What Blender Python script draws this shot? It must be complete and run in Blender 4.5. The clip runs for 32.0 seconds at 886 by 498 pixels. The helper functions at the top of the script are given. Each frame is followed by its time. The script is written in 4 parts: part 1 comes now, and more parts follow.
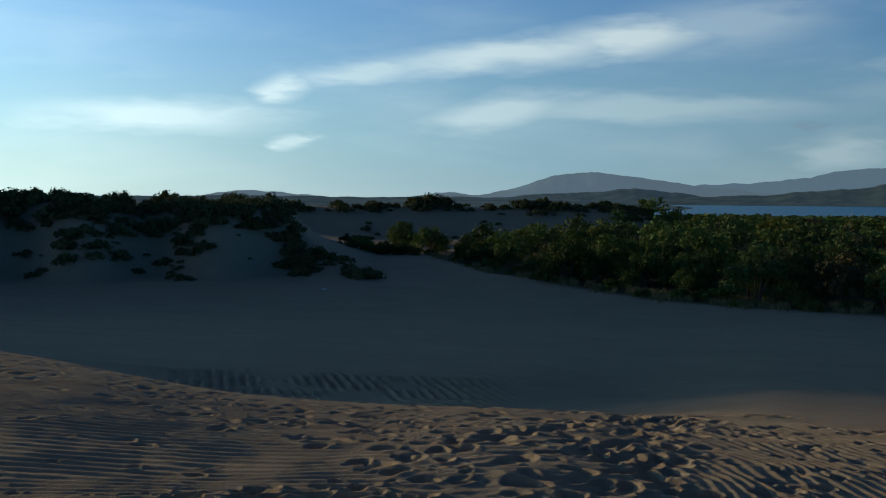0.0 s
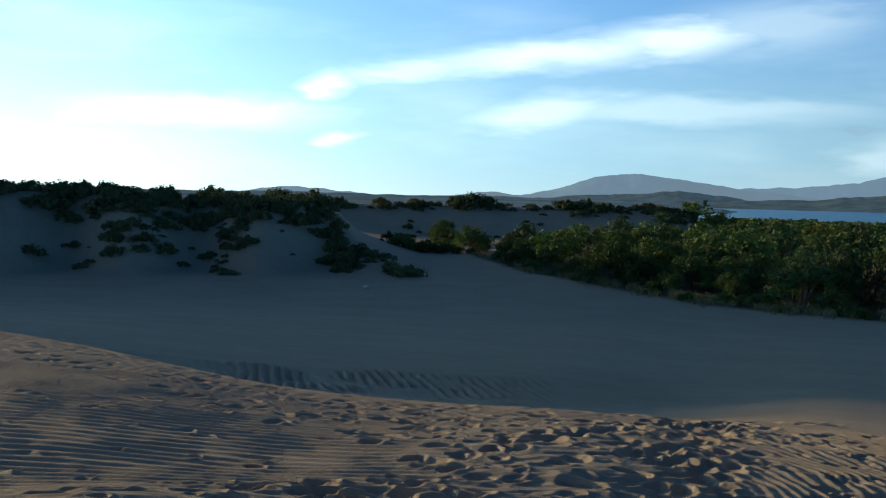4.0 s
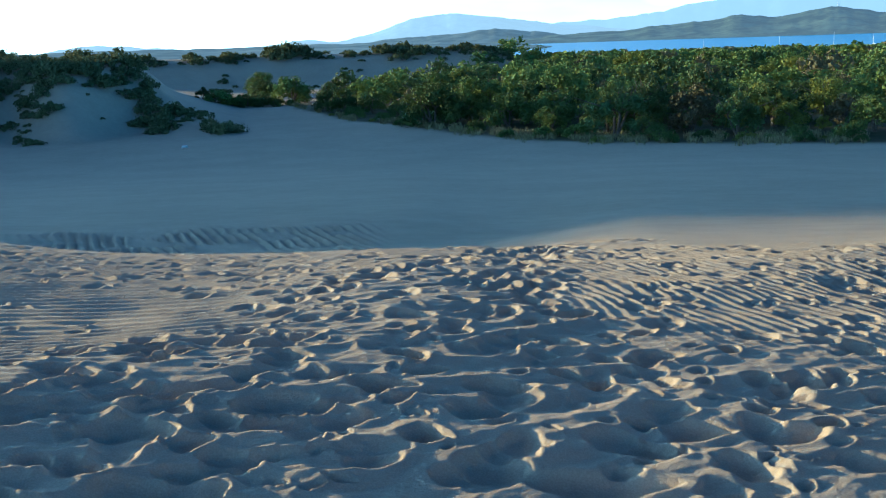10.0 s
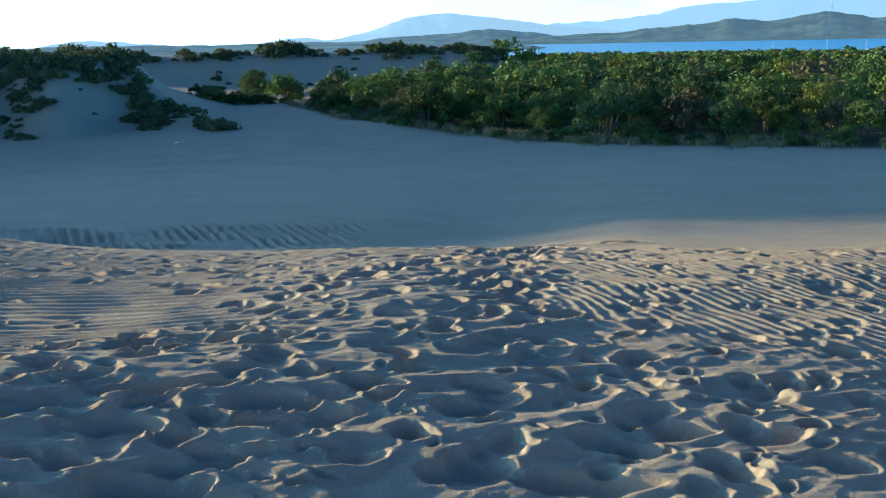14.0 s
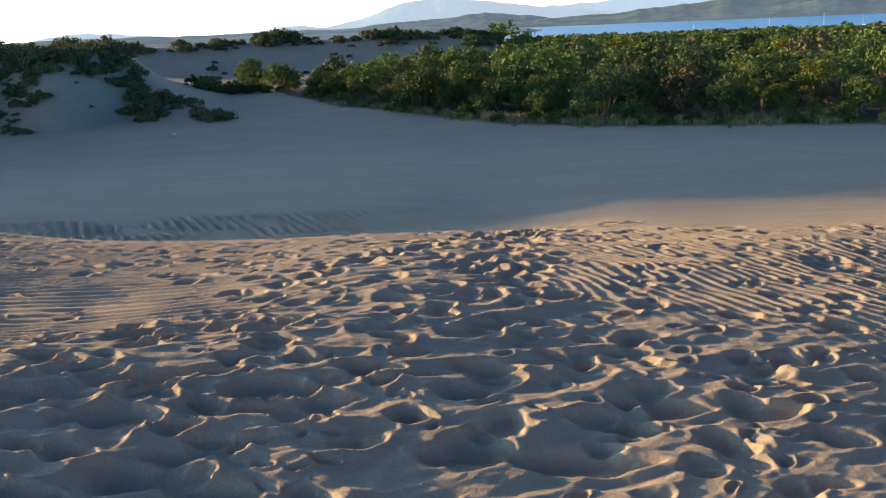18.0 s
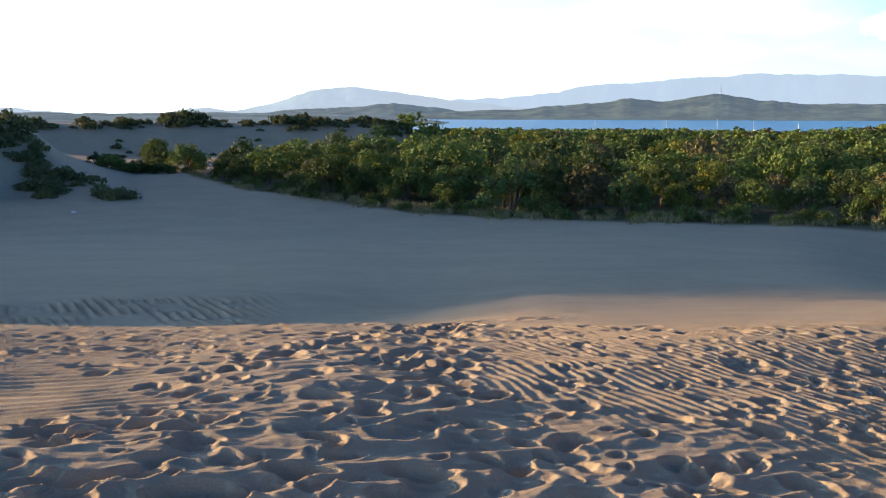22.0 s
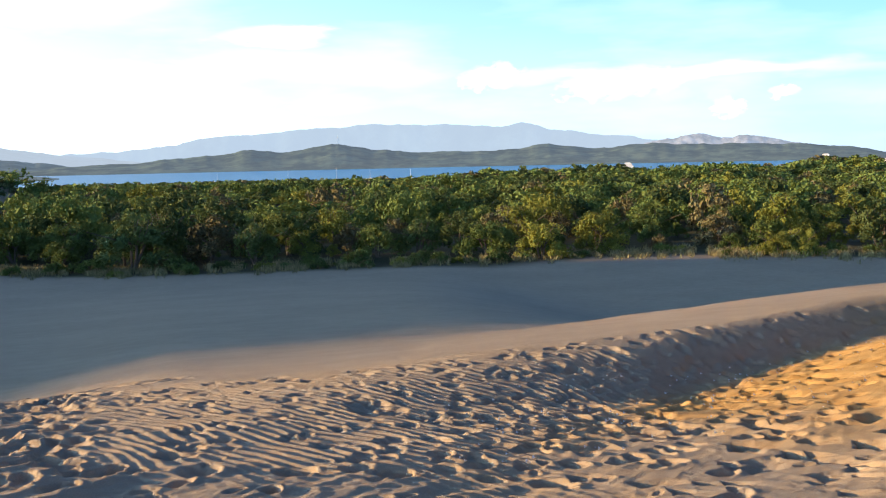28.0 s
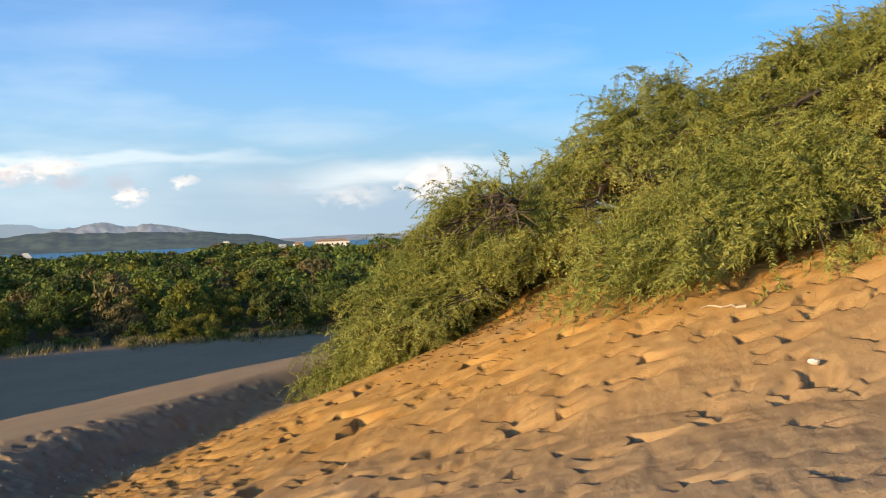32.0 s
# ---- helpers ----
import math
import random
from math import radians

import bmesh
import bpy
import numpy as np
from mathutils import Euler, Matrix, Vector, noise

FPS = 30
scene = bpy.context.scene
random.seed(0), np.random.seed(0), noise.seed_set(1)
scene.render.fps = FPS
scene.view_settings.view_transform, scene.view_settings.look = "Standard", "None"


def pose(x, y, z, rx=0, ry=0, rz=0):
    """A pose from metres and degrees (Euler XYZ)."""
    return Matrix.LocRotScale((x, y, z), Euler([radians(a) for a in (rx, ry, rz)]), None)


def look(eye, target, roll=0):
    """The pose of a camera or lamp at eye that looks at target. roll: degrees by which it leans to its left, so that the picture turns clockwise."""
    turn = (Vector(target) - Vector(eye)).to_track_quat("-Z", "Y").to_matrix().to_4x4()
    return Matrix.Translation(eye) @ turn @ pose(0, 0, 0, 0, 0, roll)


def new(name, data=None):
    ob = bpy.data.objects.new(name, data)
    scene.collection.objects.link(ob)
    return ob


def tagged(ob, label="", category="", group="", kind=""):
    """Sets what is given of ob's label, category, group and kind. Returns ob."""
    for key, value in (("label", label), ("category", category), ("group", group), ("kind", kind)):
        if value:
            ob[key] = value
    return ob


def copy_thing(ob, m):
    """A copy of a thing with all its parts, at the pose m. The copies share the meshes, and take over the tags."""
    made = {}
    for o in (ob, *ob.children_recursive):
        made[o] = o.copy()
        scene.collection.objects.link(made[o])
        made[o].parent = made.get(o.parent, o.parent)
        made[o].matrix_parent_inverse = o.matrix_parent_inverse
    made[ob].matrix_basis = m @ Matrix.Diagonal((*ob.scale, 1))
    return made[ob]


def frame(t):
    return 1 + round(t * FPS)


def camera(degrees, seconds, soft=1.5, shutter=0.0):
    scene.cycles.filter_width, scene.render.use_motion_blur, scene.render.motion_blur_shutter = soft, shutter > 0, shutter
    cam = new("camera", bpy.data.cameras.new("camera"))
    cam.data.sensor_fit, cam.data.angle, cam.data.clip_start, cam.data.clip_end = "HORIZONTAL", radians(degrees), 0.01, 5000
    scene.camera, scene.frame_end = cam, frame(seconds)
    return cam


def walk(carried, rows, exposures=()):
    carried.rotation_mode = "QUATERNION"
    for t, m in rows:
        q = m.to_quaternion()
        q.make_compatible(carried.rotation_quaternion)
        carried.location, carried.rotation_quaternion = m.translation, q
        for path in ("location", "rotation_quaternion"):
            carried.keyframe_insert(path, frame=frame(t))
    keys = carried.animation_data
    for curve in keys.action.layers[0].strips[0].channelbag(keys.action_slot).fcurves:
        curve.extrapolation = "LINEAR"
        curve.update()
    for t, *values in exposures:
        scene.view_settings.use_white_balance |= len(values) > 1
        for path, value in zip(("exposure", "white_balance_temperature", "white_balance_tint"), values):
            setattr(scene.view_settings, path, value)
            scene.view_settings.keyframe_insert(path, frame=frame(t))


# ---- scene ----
cam = camera(47.6, 32.0, soft=1.1)
# seconds, eye (x, y, z), heading to the left of +y, tilt up, lean, in degrees
PATH = [
    (0, 0.055, -0.010, 1.627, -3.82, -3.06, 0.38),
    (0.5, 0.015, 0.015, 1.633, -8.54, -2.66, -0.25),
    (1, -0.029, 0.018, 1.638, -9.53, -2.55, -0.01),
    (1.5, -0.041, 0.005, 1.639, -10.31, -2.36, 1.80),
    (2, -0.038, -0.033, 1.637, -9.61, -2.60, 1.63),
    (2.5, -0.014, -0.040, 1.636, -6.54, -2.83, 1.29),
    (4.5, -0.044, -0.073, 1.637, -1.29, -3.36, 1.44),
    (5, -0.025, -0.048, 1.627, -4.26, -3.67, 0.98),
    (5.5, -0.022, -0.017, 1.625, -7.45, -3.54, 0.21),
    (6, -0.012, 0.007, 1.619, -10.31, -3.96, 0.64),
    (6.5, -0.019, 0.043, 1.612, -12.88, -4.21, 0.32),
    (7, -0.045, 0.067, 1.608, -14.99, -4.95, -1.07),
    (7.5, -0.084, 0.075, 1.587, -15.61, -9.64, -2.31),
    (8, -0.094, 0.059, 1.561, -15.03, -14.83, 0.61),
    (8.5, -0.035, -0.013, 1.559, -13.93, -16.41, 1.43),
    (9, 0.007, -0.046, 1.573, -13.19, -14.82, 0.16),
    (9.5, 0.017, -0.036, 1.584, -12.65, -12.22, -0.49),
    (10, 0.006, -0.038, 1.582, -11.32, -11.82, -1.92),
    (10.5, -0.002, -0.055, 1.583, -11.90, -12.02, 0.53),
    (11, 0.002, -0.063, 1.588, -12.02, -11.94, -0.13),
    (11.5, 0.006, -0.060, 1.588, -11.84, -11.95, -0.79),
    (12, 0.008, -0.056, 1.584, -11.74, -11.92, -1.00),
    (12.5, 0.011, -0.060, 1.584, -11.94, -11.87, -1.04),
    (13, 0.009, -0.062, 1.584, -11.77, -11.85, -1.01),
    (13.5, 0.010, -0.063, 1.586, -11.79, -11.83, -0.98),
    (15.5, 0.019, -0.071, 1.580, -11.82, -12.24, -2.04),
    (16, 0.020, -0.072, 1.580, -11.78, -12.48, -1.93),
    (16.5, 0.019, -0.066, 1.579, -11.67, -12.55, -1.19),
    (17, 0.021, -0.070, 1.580, -11.86, -12.56, -1.87),
    (17.5, 0.021, -0.071, 1.582, -11.86, -12.54, -1.82),
    (18, 0.029, -0.073, 1.579, -11.74, -12.68, -2.44),
    (18.5, 0.032, -0.069, 1.580, -11.70, -12.71, -2.49),
    (19, 0.036, -0.070, 1.580, -11.65, -12.74, -2.31),
    (19.5, 0.029, -0.055, 1.597, -13.47, -10.60, -2.08),
    (20, 0.005, 0.004, 1.599, -16.96, -9.37, -1.58),
    (20.5, -0.025, 0.046, 1.601, -19.35, -9.34, -1.72),
    (21, -0.055, 0.083, 1.598, -18.82, -8.76, -0.76),
    (21.5, -0.069, 0.073, 1.603, -17.45, -7.82, -0.43),
    (22, -0.081, 0.047, 1.608, -17.42, -7.80, 0.10),
    (22.5, -0.077, 0.028, 1.609, -17.85, -7.73, -0.82),
    (23, -0.059, 0.050, 1.602, -22.75, -7.65, -0.56),
    (23.5, -0.046, 0.072, 1.601, -26.42, -7.75, 0.35),
    (24, -0.032, 0.088, 1.604, -28.04, -7.63, 0.65),
    (24.5, -0.026, 0.088, 1.605, -28.09, -7.06, 0.44),
    (25, -0.020, 0.080, 1.606, -29.86, -6.48, -0.53),
    (25.5, -0.007, 0.091, 1.599, -30.67, -6.30, 0.14),
    (27.5, -0.009, 0.070, 1.613, -34.27, -5.23, -0.33),
    (28, 0.032, 0.097, 1.603, -38.52, -5.11, -1.21),
    (28.5, 0.081, 0.101, 1.593, -41.99, -4.43, -1.23),
    (29, 0.146, 0.080, 1.583, -49.66, -4.36, -1.43),
    (29.5, 0.167, 0.038, 1.578, -55.13, -4.36, -3.19),
    (30, 0.149, 0.003, 1.578, -57.65, -4.14, -3.21),
    (30.5, 0.143, -0.013, 1.581, -60.26, -3.92, -3.88),
    (31, 0.131, -0.025, 1.585, -63.74, -3.06, -3.18),
    (31.5, 0.152, -0.029, 1.584, -68.85, -2.01, -3.62),
    (32, 0.181, -0.003, 1.583, -71.56, -0.99, -1.93),
]


def eye_pose(x, y, z, heading, tilt, lean):
    h, p = radians(heading), radians(tilt)
    ahead = Vector((-math.sin(h) * math.cos(p), math.cos(h) * math.cos(p), math.sin(p)))
    return look((x, y, z), Vector((x, y, z)) + 10 * ahead, lean)


EXPOSURES = [
    (0.0, -1.32, 5900, -4), (1.0, -0.95, 5850, -4), (2.0, -0.65, 5850, -4), (7.0, -0.38, 5800, -5), (8.0, 0.4, 5500, -10), (9.0, 1.22, 5100, -12), (10.0, 1.0, 5100, -12), (11.5, 0.92, 5050, -12), (13.5, 0.9, 5050, -12),
    (15.5, 0.95, 6300, 4), (17.5, 0.95, 6850, 8), (19.0, 0.95, 7000, 11), (21.0, 0.92, 6900, 12), (25.0, 0.92, 6900, 11), (28.0, 0.9, 6950, 11), (29.0, 0.98, 7200, 12), (30.0, 0.57, 7350, 11), (32.0, 0.25, 7300, 9),
]
walk(cam, [(t, eye_pose(*p)) for t, *p in PATH], EXPOSURES)

# ---- light: a low sun ahead on the left and a clear sky with thin cloud ----
SUN_AZ, SUN_EL = -56.0, 9.0  # degrees right of +y, degrees up
world = bpy.data.worlds.new("sky")
scene.world = world
world.use_nodes = True
wn, wl = world.node_tree.nodes, world.node_tree.links
wn.clear()


def wmath(op, x, y=0.0, clamp=False):
    n = wn.new("ShaderNodeMath")
    n.operation, n.use_clamp = op, clamp
    for s, v in zip(n.inputs, (x, y)):
        if isinstance(v, (int, float)):
            s.default_value = v
        else:
            wl.new(v, s)
    return n.outputs[0]


def wmix(fac, c1, c2, mode="MIX"):
    m = wn.new("ShaderNodeMix")
    m.data_type, m.blend_type = "RGBA", mode
    for s, v in ((m.inputs[0], fac), (m.inputs[6], c1), (m.inputs[7], c2)):
        if isinstance(v, tuple):
            s.default_value = (*v, 1)
        elif isinstance(v, (int, float)):
            s.default_value = v
        else:
            wl.new(v, s)
    return m.outputs[2]


def wnoise(vec, scale, detail):
    t = wn.new("ShaderNodeTexNoise")
    t.inputs["Scale"].default_value, t.inputs["Detail"].default_value = scale, detail
    wl.new(vec, t.inputs["Vector"])
    return t.outputs[0]


sky = wn.new("ShaderNodeTexSky")
sky.sky_type = "NISHITA"
sky.sun_disc = False
sky.sun_elevation = radians(SUN_EL)
sky.sun_rotation = radians(SUN_AZ)
sky.air_density, sky.dust_density, sky.ozone_density = 1.0, 0.5, 1.5
way = wn.new("ShaderNodeTexCoord").outputs["Generated"]
sep = wn.new("ShaderNodeSeparateXYZ")
wl.new(way, sep.inputs[0])
EL = wmath("MULTIPLY", wmath("ARCSINE", sep.outputs[2]), 57.296)
AZW = wmath("MULTIPLY", wmath("ARCTAN2", sep.outputs[0], sep.outputs[1]), 57.296)
# cloud space: stretched sideways
comb = wn.new("ShaderNodeCombineXYZ")
wl.new(wmath("MULTIPLY", AZW, 0.05), comb.inputs[0])
wl.new(wmath("MULTIPLY", EL, 0.22), comb.inputs[1])
streak = wnoise(comb.outputs[0], 1.3, 6.0)
curl = wnoise(comb.outputs[0], 4.5, 5.0)
az_w = wmath("ADD", AZW, wmath("MULTIPLY", wmath("SUBTRACT", curl, 0.5), 6.5))
el_w = wmath("ADD", EL, wmath("MULTIPLY", wmath("SUBTRACT", curl, 0.5), 1.6))
# azimuth, elevation, half width, half height, tilt, density of the clouds
CLOUDS = [
    (14.0, 8.7, 3.4, 0.8, 0.05, 0.95), (7.5, 7.9, 6.0, 0.75, 0.10, 0.85), (-0.5, 6.9, 3.5, 0.55, 0.12, 0.6), (-5.4, 5.8, 1.3, 0.6, 0.25, 0.8),
    (19.5, 9.3, 4.5, 1.2, 0.05, 0.4), (7.0, 4.7, 3.6, 0.7, 0.16, 0.65), (15.0, 4.9, 8.0, 0.6, 0.0, 0.4), (29.8, 6.9, 2.2, 0.4, 0.0, 0.7), (-12.0, 4.2, 5.0, 0.7, 0.0, 0.7),
    (25.6, 2.4, 1.9, 0.8, 0.0, 0.45), (-4.6, 3.0, 0.7, 0.3, 0.0, 0.6), (52.0, 4.5, 9.0, 0.35, 0.0, 0.35), (70.0, 3.5, 5.0, 0.7, 0.05, 0.55), (30.1, 6.9, 2.0, 0.4, 0.0, 0.5),
]
# small heaped clouds, and their grey undersides
PUFFS = [(41.4, 4.5, 1.3, 0.55, 0.05, 1.0), (47.5, 3.85, 1.7, 0.55, 0.0, 1.0), (50.2, 4.0, 1.3, 0.5, 0.0, 0.95), (54.4, 2.5, 0.65, 0.45, 0.0, 1.0), (57.3, 3.3, 0.6, 0.25, 0.0, 0.6), (71.2, 2.9, 1.5, 0.9, 0.0, 0.8), (66.8, 2.2, 1.6, 0.5, 0.0, 0.35)]
SHADY = [(43.2, 4.35, 1.2, 0.3, 0.0, 0.6), (48.6, 3.5, 1.0, 0.3, 0.0, 0.5), (51.2, 3.35, 1.0, 0.35, 0.0, 0.7), (53.8, 3.2, 0.8, 0.4, 0.0, 0.6), (37.4, 4.5, 0.8, 0.25, 0.0, 0.4), (62.4, 2.8, 0.7, 0.4, 0.0, 0.35), (23.6, 3.8, 0.9, 0.2, 0.0, 0.3)]
# grey-blue banks low over the horizon behind them
BANKS = [(60.0, 1.2, 24.0, 3.2, 0.0, 0.85), (36.0, 1.2, 10.0, 2.4, 0.0, 0.55), (12.0, 3.0, 15.0, 2.6, 0.05, 0.6)]


def cloud_cover(rows, crisp, az_w, el_w):
    total = None
    for ca, ce, cw, ch, ct, cd in rows:
        u = wmath("DIVIDE", wmath("SUBTRACT", az_w, ca), cw)
        v = wmath("DIVIDE", wmath("SUBTRACT", wmath("SUBTRACT", el_w, ce), wmath("MULTIPLY", wmath("SUBTRACT", AZW, ca), ct)), ch)
        q = wmath("ADD", wmath("MULTIPLY", u, u), wmath("MULTIPLY", v, v))
        g = wmath("POWER", 2.718, wmath("MULTIPLY", q, -0.7))
        one = wmath("MULTIPLY", wmath("MULTIPLY", wmath("SUBTRACT", g, crisp), 1.15 / (1 - crisp), True), cd)
        total = one if total is None else wmath("MAXIMUM", total, one)
    return total


cover = cloud_cover(CLOUDS, 0.08, az_w, el_w)
bank = cloud_cover(BANKS, 0.0, az_w, el_w)
heap = wn.new("ShaderNodeCombineXYZ")
wl.new(wmath("MULTIPLY", AZW, 0.5), heap.inputs[0])
wl.new(wmath("MULTIPLY", EL, 0.8), heap.inputs[1])
billow = wmath("SUBTRACT", wnoise(heap.outputs[0], 2.2, 6.0), 0.5)
puff = cloud_cover(PUFFS, 0.22, wmath("ADD", AZW, wmath("MULTIPLY", billow, 3.4)), wmath("ADD", EL, wmath("MULTIPLY", billow, 1.5)))
shady = cloud_cover(SHADY, 0.15, wmath("ADD", AZW, wmath("MULTIPLY", billow, 2.6)), wmath("ADD", EL, wmath("MULTIPLY", billow, 1.0)))
thin = wmath("MULTIPLY", wmath("SUBTRACT", streak, 0.46, True), 2.2, True)
thin = wmath("MULTIPLY", thin, wmath("POWER", 2.718, wmath("MULTIPLY", wmath("ABSOLUTE", wmath("SUBTRACT", EL, 5.0)), -0.10)))
cover = wmath("MAXIMUM", cover, wmath("MULTIPLY", thin, 0.48))
# bright haze low over the horizon, brightest on the sun's side
low = wmath("POWER", 2.718, wmath("MULTIPLY", wmath("ABSOLUTE", EL), -0.10))
off = wmath("ABSOLUTE", wmath("SUBTRACT", AZW, SUN_AZ))
glow = wmath("POWER", 2.718, wmath("MULTIPLY", off, -0.022))
dot = wn.new("ShaderNodeVectorMath")
dot.operation = "DOT_PRODUCT"
wl.new(way, dot.inputs[0])
dot.inputs[1].default_value = (math.sin(radians(SUN_AZ)) * math.cos(radians(SUN_EL)), math.cos(radians(SUN_AZ)) * math.cos(radians(SUN_EL)), math.sin(radians(SUN_EL)))
from_sun = wmath("MULTIPLY", wmath("ARCCOSINE", wmath("MULTIPLY", dot.outputs["Value"], 0.9999)), 57.296)
aureole = wmath("MINIMUM", wmath("MULTIPLY", wmath("POWER", 2.718, wmath("DIVIDE", from_sun, -14.0)), 75.0), 4.5)
aureole = wmath("MULTIPLY", aureole, wmath("POWER", 2.718, wmath("MULTIPLY", wmath("ABSOLUTE", EL), -0.06)))
sky_col = wmix(1.0, sky.outputs[0], (0.27, 1.16, 2.65), "MULTIPLY")
sky_col = wmix(glow, sky_col, wmix(1.0, sky_col, (2.6, 2.5, 2.2), "MULTIPLY"))
# the sky deepens overhead
deep = wmath("MULTIPLY", wmath("SUBTRACT", EL, 12.0), 0.055, True)
sky_col = wmix(deep, sky_col, wmix(1.0, sky_col, (0.20, 0.20, 0.215), "MULTIPLY"))
haze_col = wmix(glow, (1.9, 3.9, 5.9), (40.0, 39.0, 36.0))
col = wmix(wmath("MULTIPLY", low, 0.80), sky_col, haze_col)
col = wmix(bank, col, wmix(glow, (2.6, 3.3, 4.9), (20.0, 32.0, 39.0)))
col = wmix(cover, col, wmix(glow, (8.0, 8.2, 8.8), (46.0, 50.0, 51.0)))
col = wmix(puff, col, wmix(wmath("MULTIPLY", wmath("ADD", billow, 0.22), 2.6, True), (6.6, 6.6, 7.4), (12.0, 11.2, 11.0)))
col = wmix(shady, col, (5.2, 5.6, 7.0))
col = wmix(1.0, col, wmix(1.0, (0.92, 1.0, 0.85), aureole, "MULTIPLY"), "ADD")
back = wn.new("ShaderNodeBackground")
back.inputs["Strength"].default_value = 0.097
wout = wn.new("ShaderNodeOutputWorld")
wl.new(col, back.inputs[0])
wl.new(back.outputs[0], wout.inputs[0])

sun_data = bpy.data.lights.new("sun", "SUN")
sun_data.energy, sun_data.angle, sun_data.color = 5.0, radians(0.7), (1.0, 0.70, 0.35)
sun = new("sun", sun_data)
a, e = radians(SUN_AZ), radians(SUN_EL)
sun.matrix_world = look((0, 0, 60), Vector((0, 0, 60)) - Vector((math.sin(a) * math.cos(e), math.cos(a) * math.cos(e), math.sin(e))))


# ---- materials ----
def material(name, rough=0.9, spec=0.2):
    m = bpy.data.materials.new(name)
    m.use_nodes = True
    n, l = m.node_tree.nodes, m.node_tree.links
    b = n["Principled BSDF"]
    b.inputs["Roughness"].default_value = rough
    b.inputs["Specular IOR Level"].default_value = spec
    return m, n, l, b


def noise_node(n, l, vec, scale, detail=4.0, rough=0.55):
    t = n.new("ShaderNodeTexNoise")
    t.inputs["Scale"].default_value, t.inputs["Detail"].default_value, t.inputs["Roughness"].default_value = scale, detail, rough
    l.new(vec, t.inputs["Vector"])
    return t


def ramp(n, l, fac, stops):
    r = n.new("ShaderNodeValToRGB")
    while len(r.color_ramp.elements) < len(stops):
        r.color_ramp.elements.new(0.5)
    for e, (p, c) in zip(r.color_ramp.elements, stops):
        e.position, e.color = p, (*c, 1)
    l.new(fac, r.inputs[0])
    return r


def mix(n, l, fac, c1, c2, mode="MIX"):
    m = n.new("ShaderNodeMix")
    m.data_type, m.blend_type = "RGBA", mode
    for s, v in ((m.inputs[0], fac), (m.inputs[6], c1), (m.inputs[7], c2)):
        if hasattr(v, "is_output"):
            l.new(v, s)
        else:
            s.default_value = (*v, 1) if isinstance(v, tuple) else v
    return m.outputs[2]


def plain(name, colours, scale=3.0, rough=0.85, spec=0.2, bump=0.0, bump_scale=20.0, island=0.0, thin=0.0, each=0.0):
    """A mottled material between two colours, with fine relief; island: how far its pieces differ in brightness; each: how far whole things do."""
    m, n, l, b = material(name, rough, spec)
    co = n.new("ShaderNodeTexCoord").outputs["Object"]
    a = noise_node(n, l, co, scale)
    col = ramp(n, l, a.outputs[0], [(0.3, colours[0]), (0.7, colours[1])]).outputs[0]
    if island:
        g = n.new("ShaderNodeNewGeometry")
        v = n.new("ShaderNodeMapRange")
        v.inputs[3].default_value, v.inputs[4].default_value = 1 - island, 1 + island
        l.new(g.outputs["Random Per Island"], v.inputs[0])
        h = n.new("ShaderNodeHueSaturation")
        l.new(v.outputs[0], h.inputs["Value"])
        l.new(col, h.inputs["Color"])
        col = h.outputs[0]
    if each:
        v = n.new("ShaderNodeMapRange")
        v.inputs[3].default_value, v.inputs[4].default_value = 1 - each, 1 + each
        l.new(n.new("ShaderNodeObjectInfo").outputs["Random"], v.inputs[0])
        h = n.new("ShaderNodeHueSaturation")
        l.new(v.outputs[0], h.inputs["Value"])
        l.new(col, h.inputs["Color"])
        col = h.outputs[0]
    l.new(col, b.inputs["Base Color"])
    if thin:
        tr, ms = n.new("ShaderNodeBsdfTranslucent"), n.new("ShaderNodeMixShader")
        l.new(col, tr.inputs[0])
        ms.inputs[0].default_value = thin
        l.new(b.outputs[0], ms.inputs[1])
        l.new(tr.outputs[0], ms.inputs[2])
        l.new(ms.outputs[0], n["Material Output"].inputs[0])
    if bump:
        t = noise_node(n, l, co, bump_scale)
        bp = n.new("ShaderNodeBump")
        bp.inputs["Strength"].default_value = bump
        l.new(t.outputs[0], bp.inputs["Height"])
        l.new(bp.outputs[0], b.inputs["Normal"])
    return m


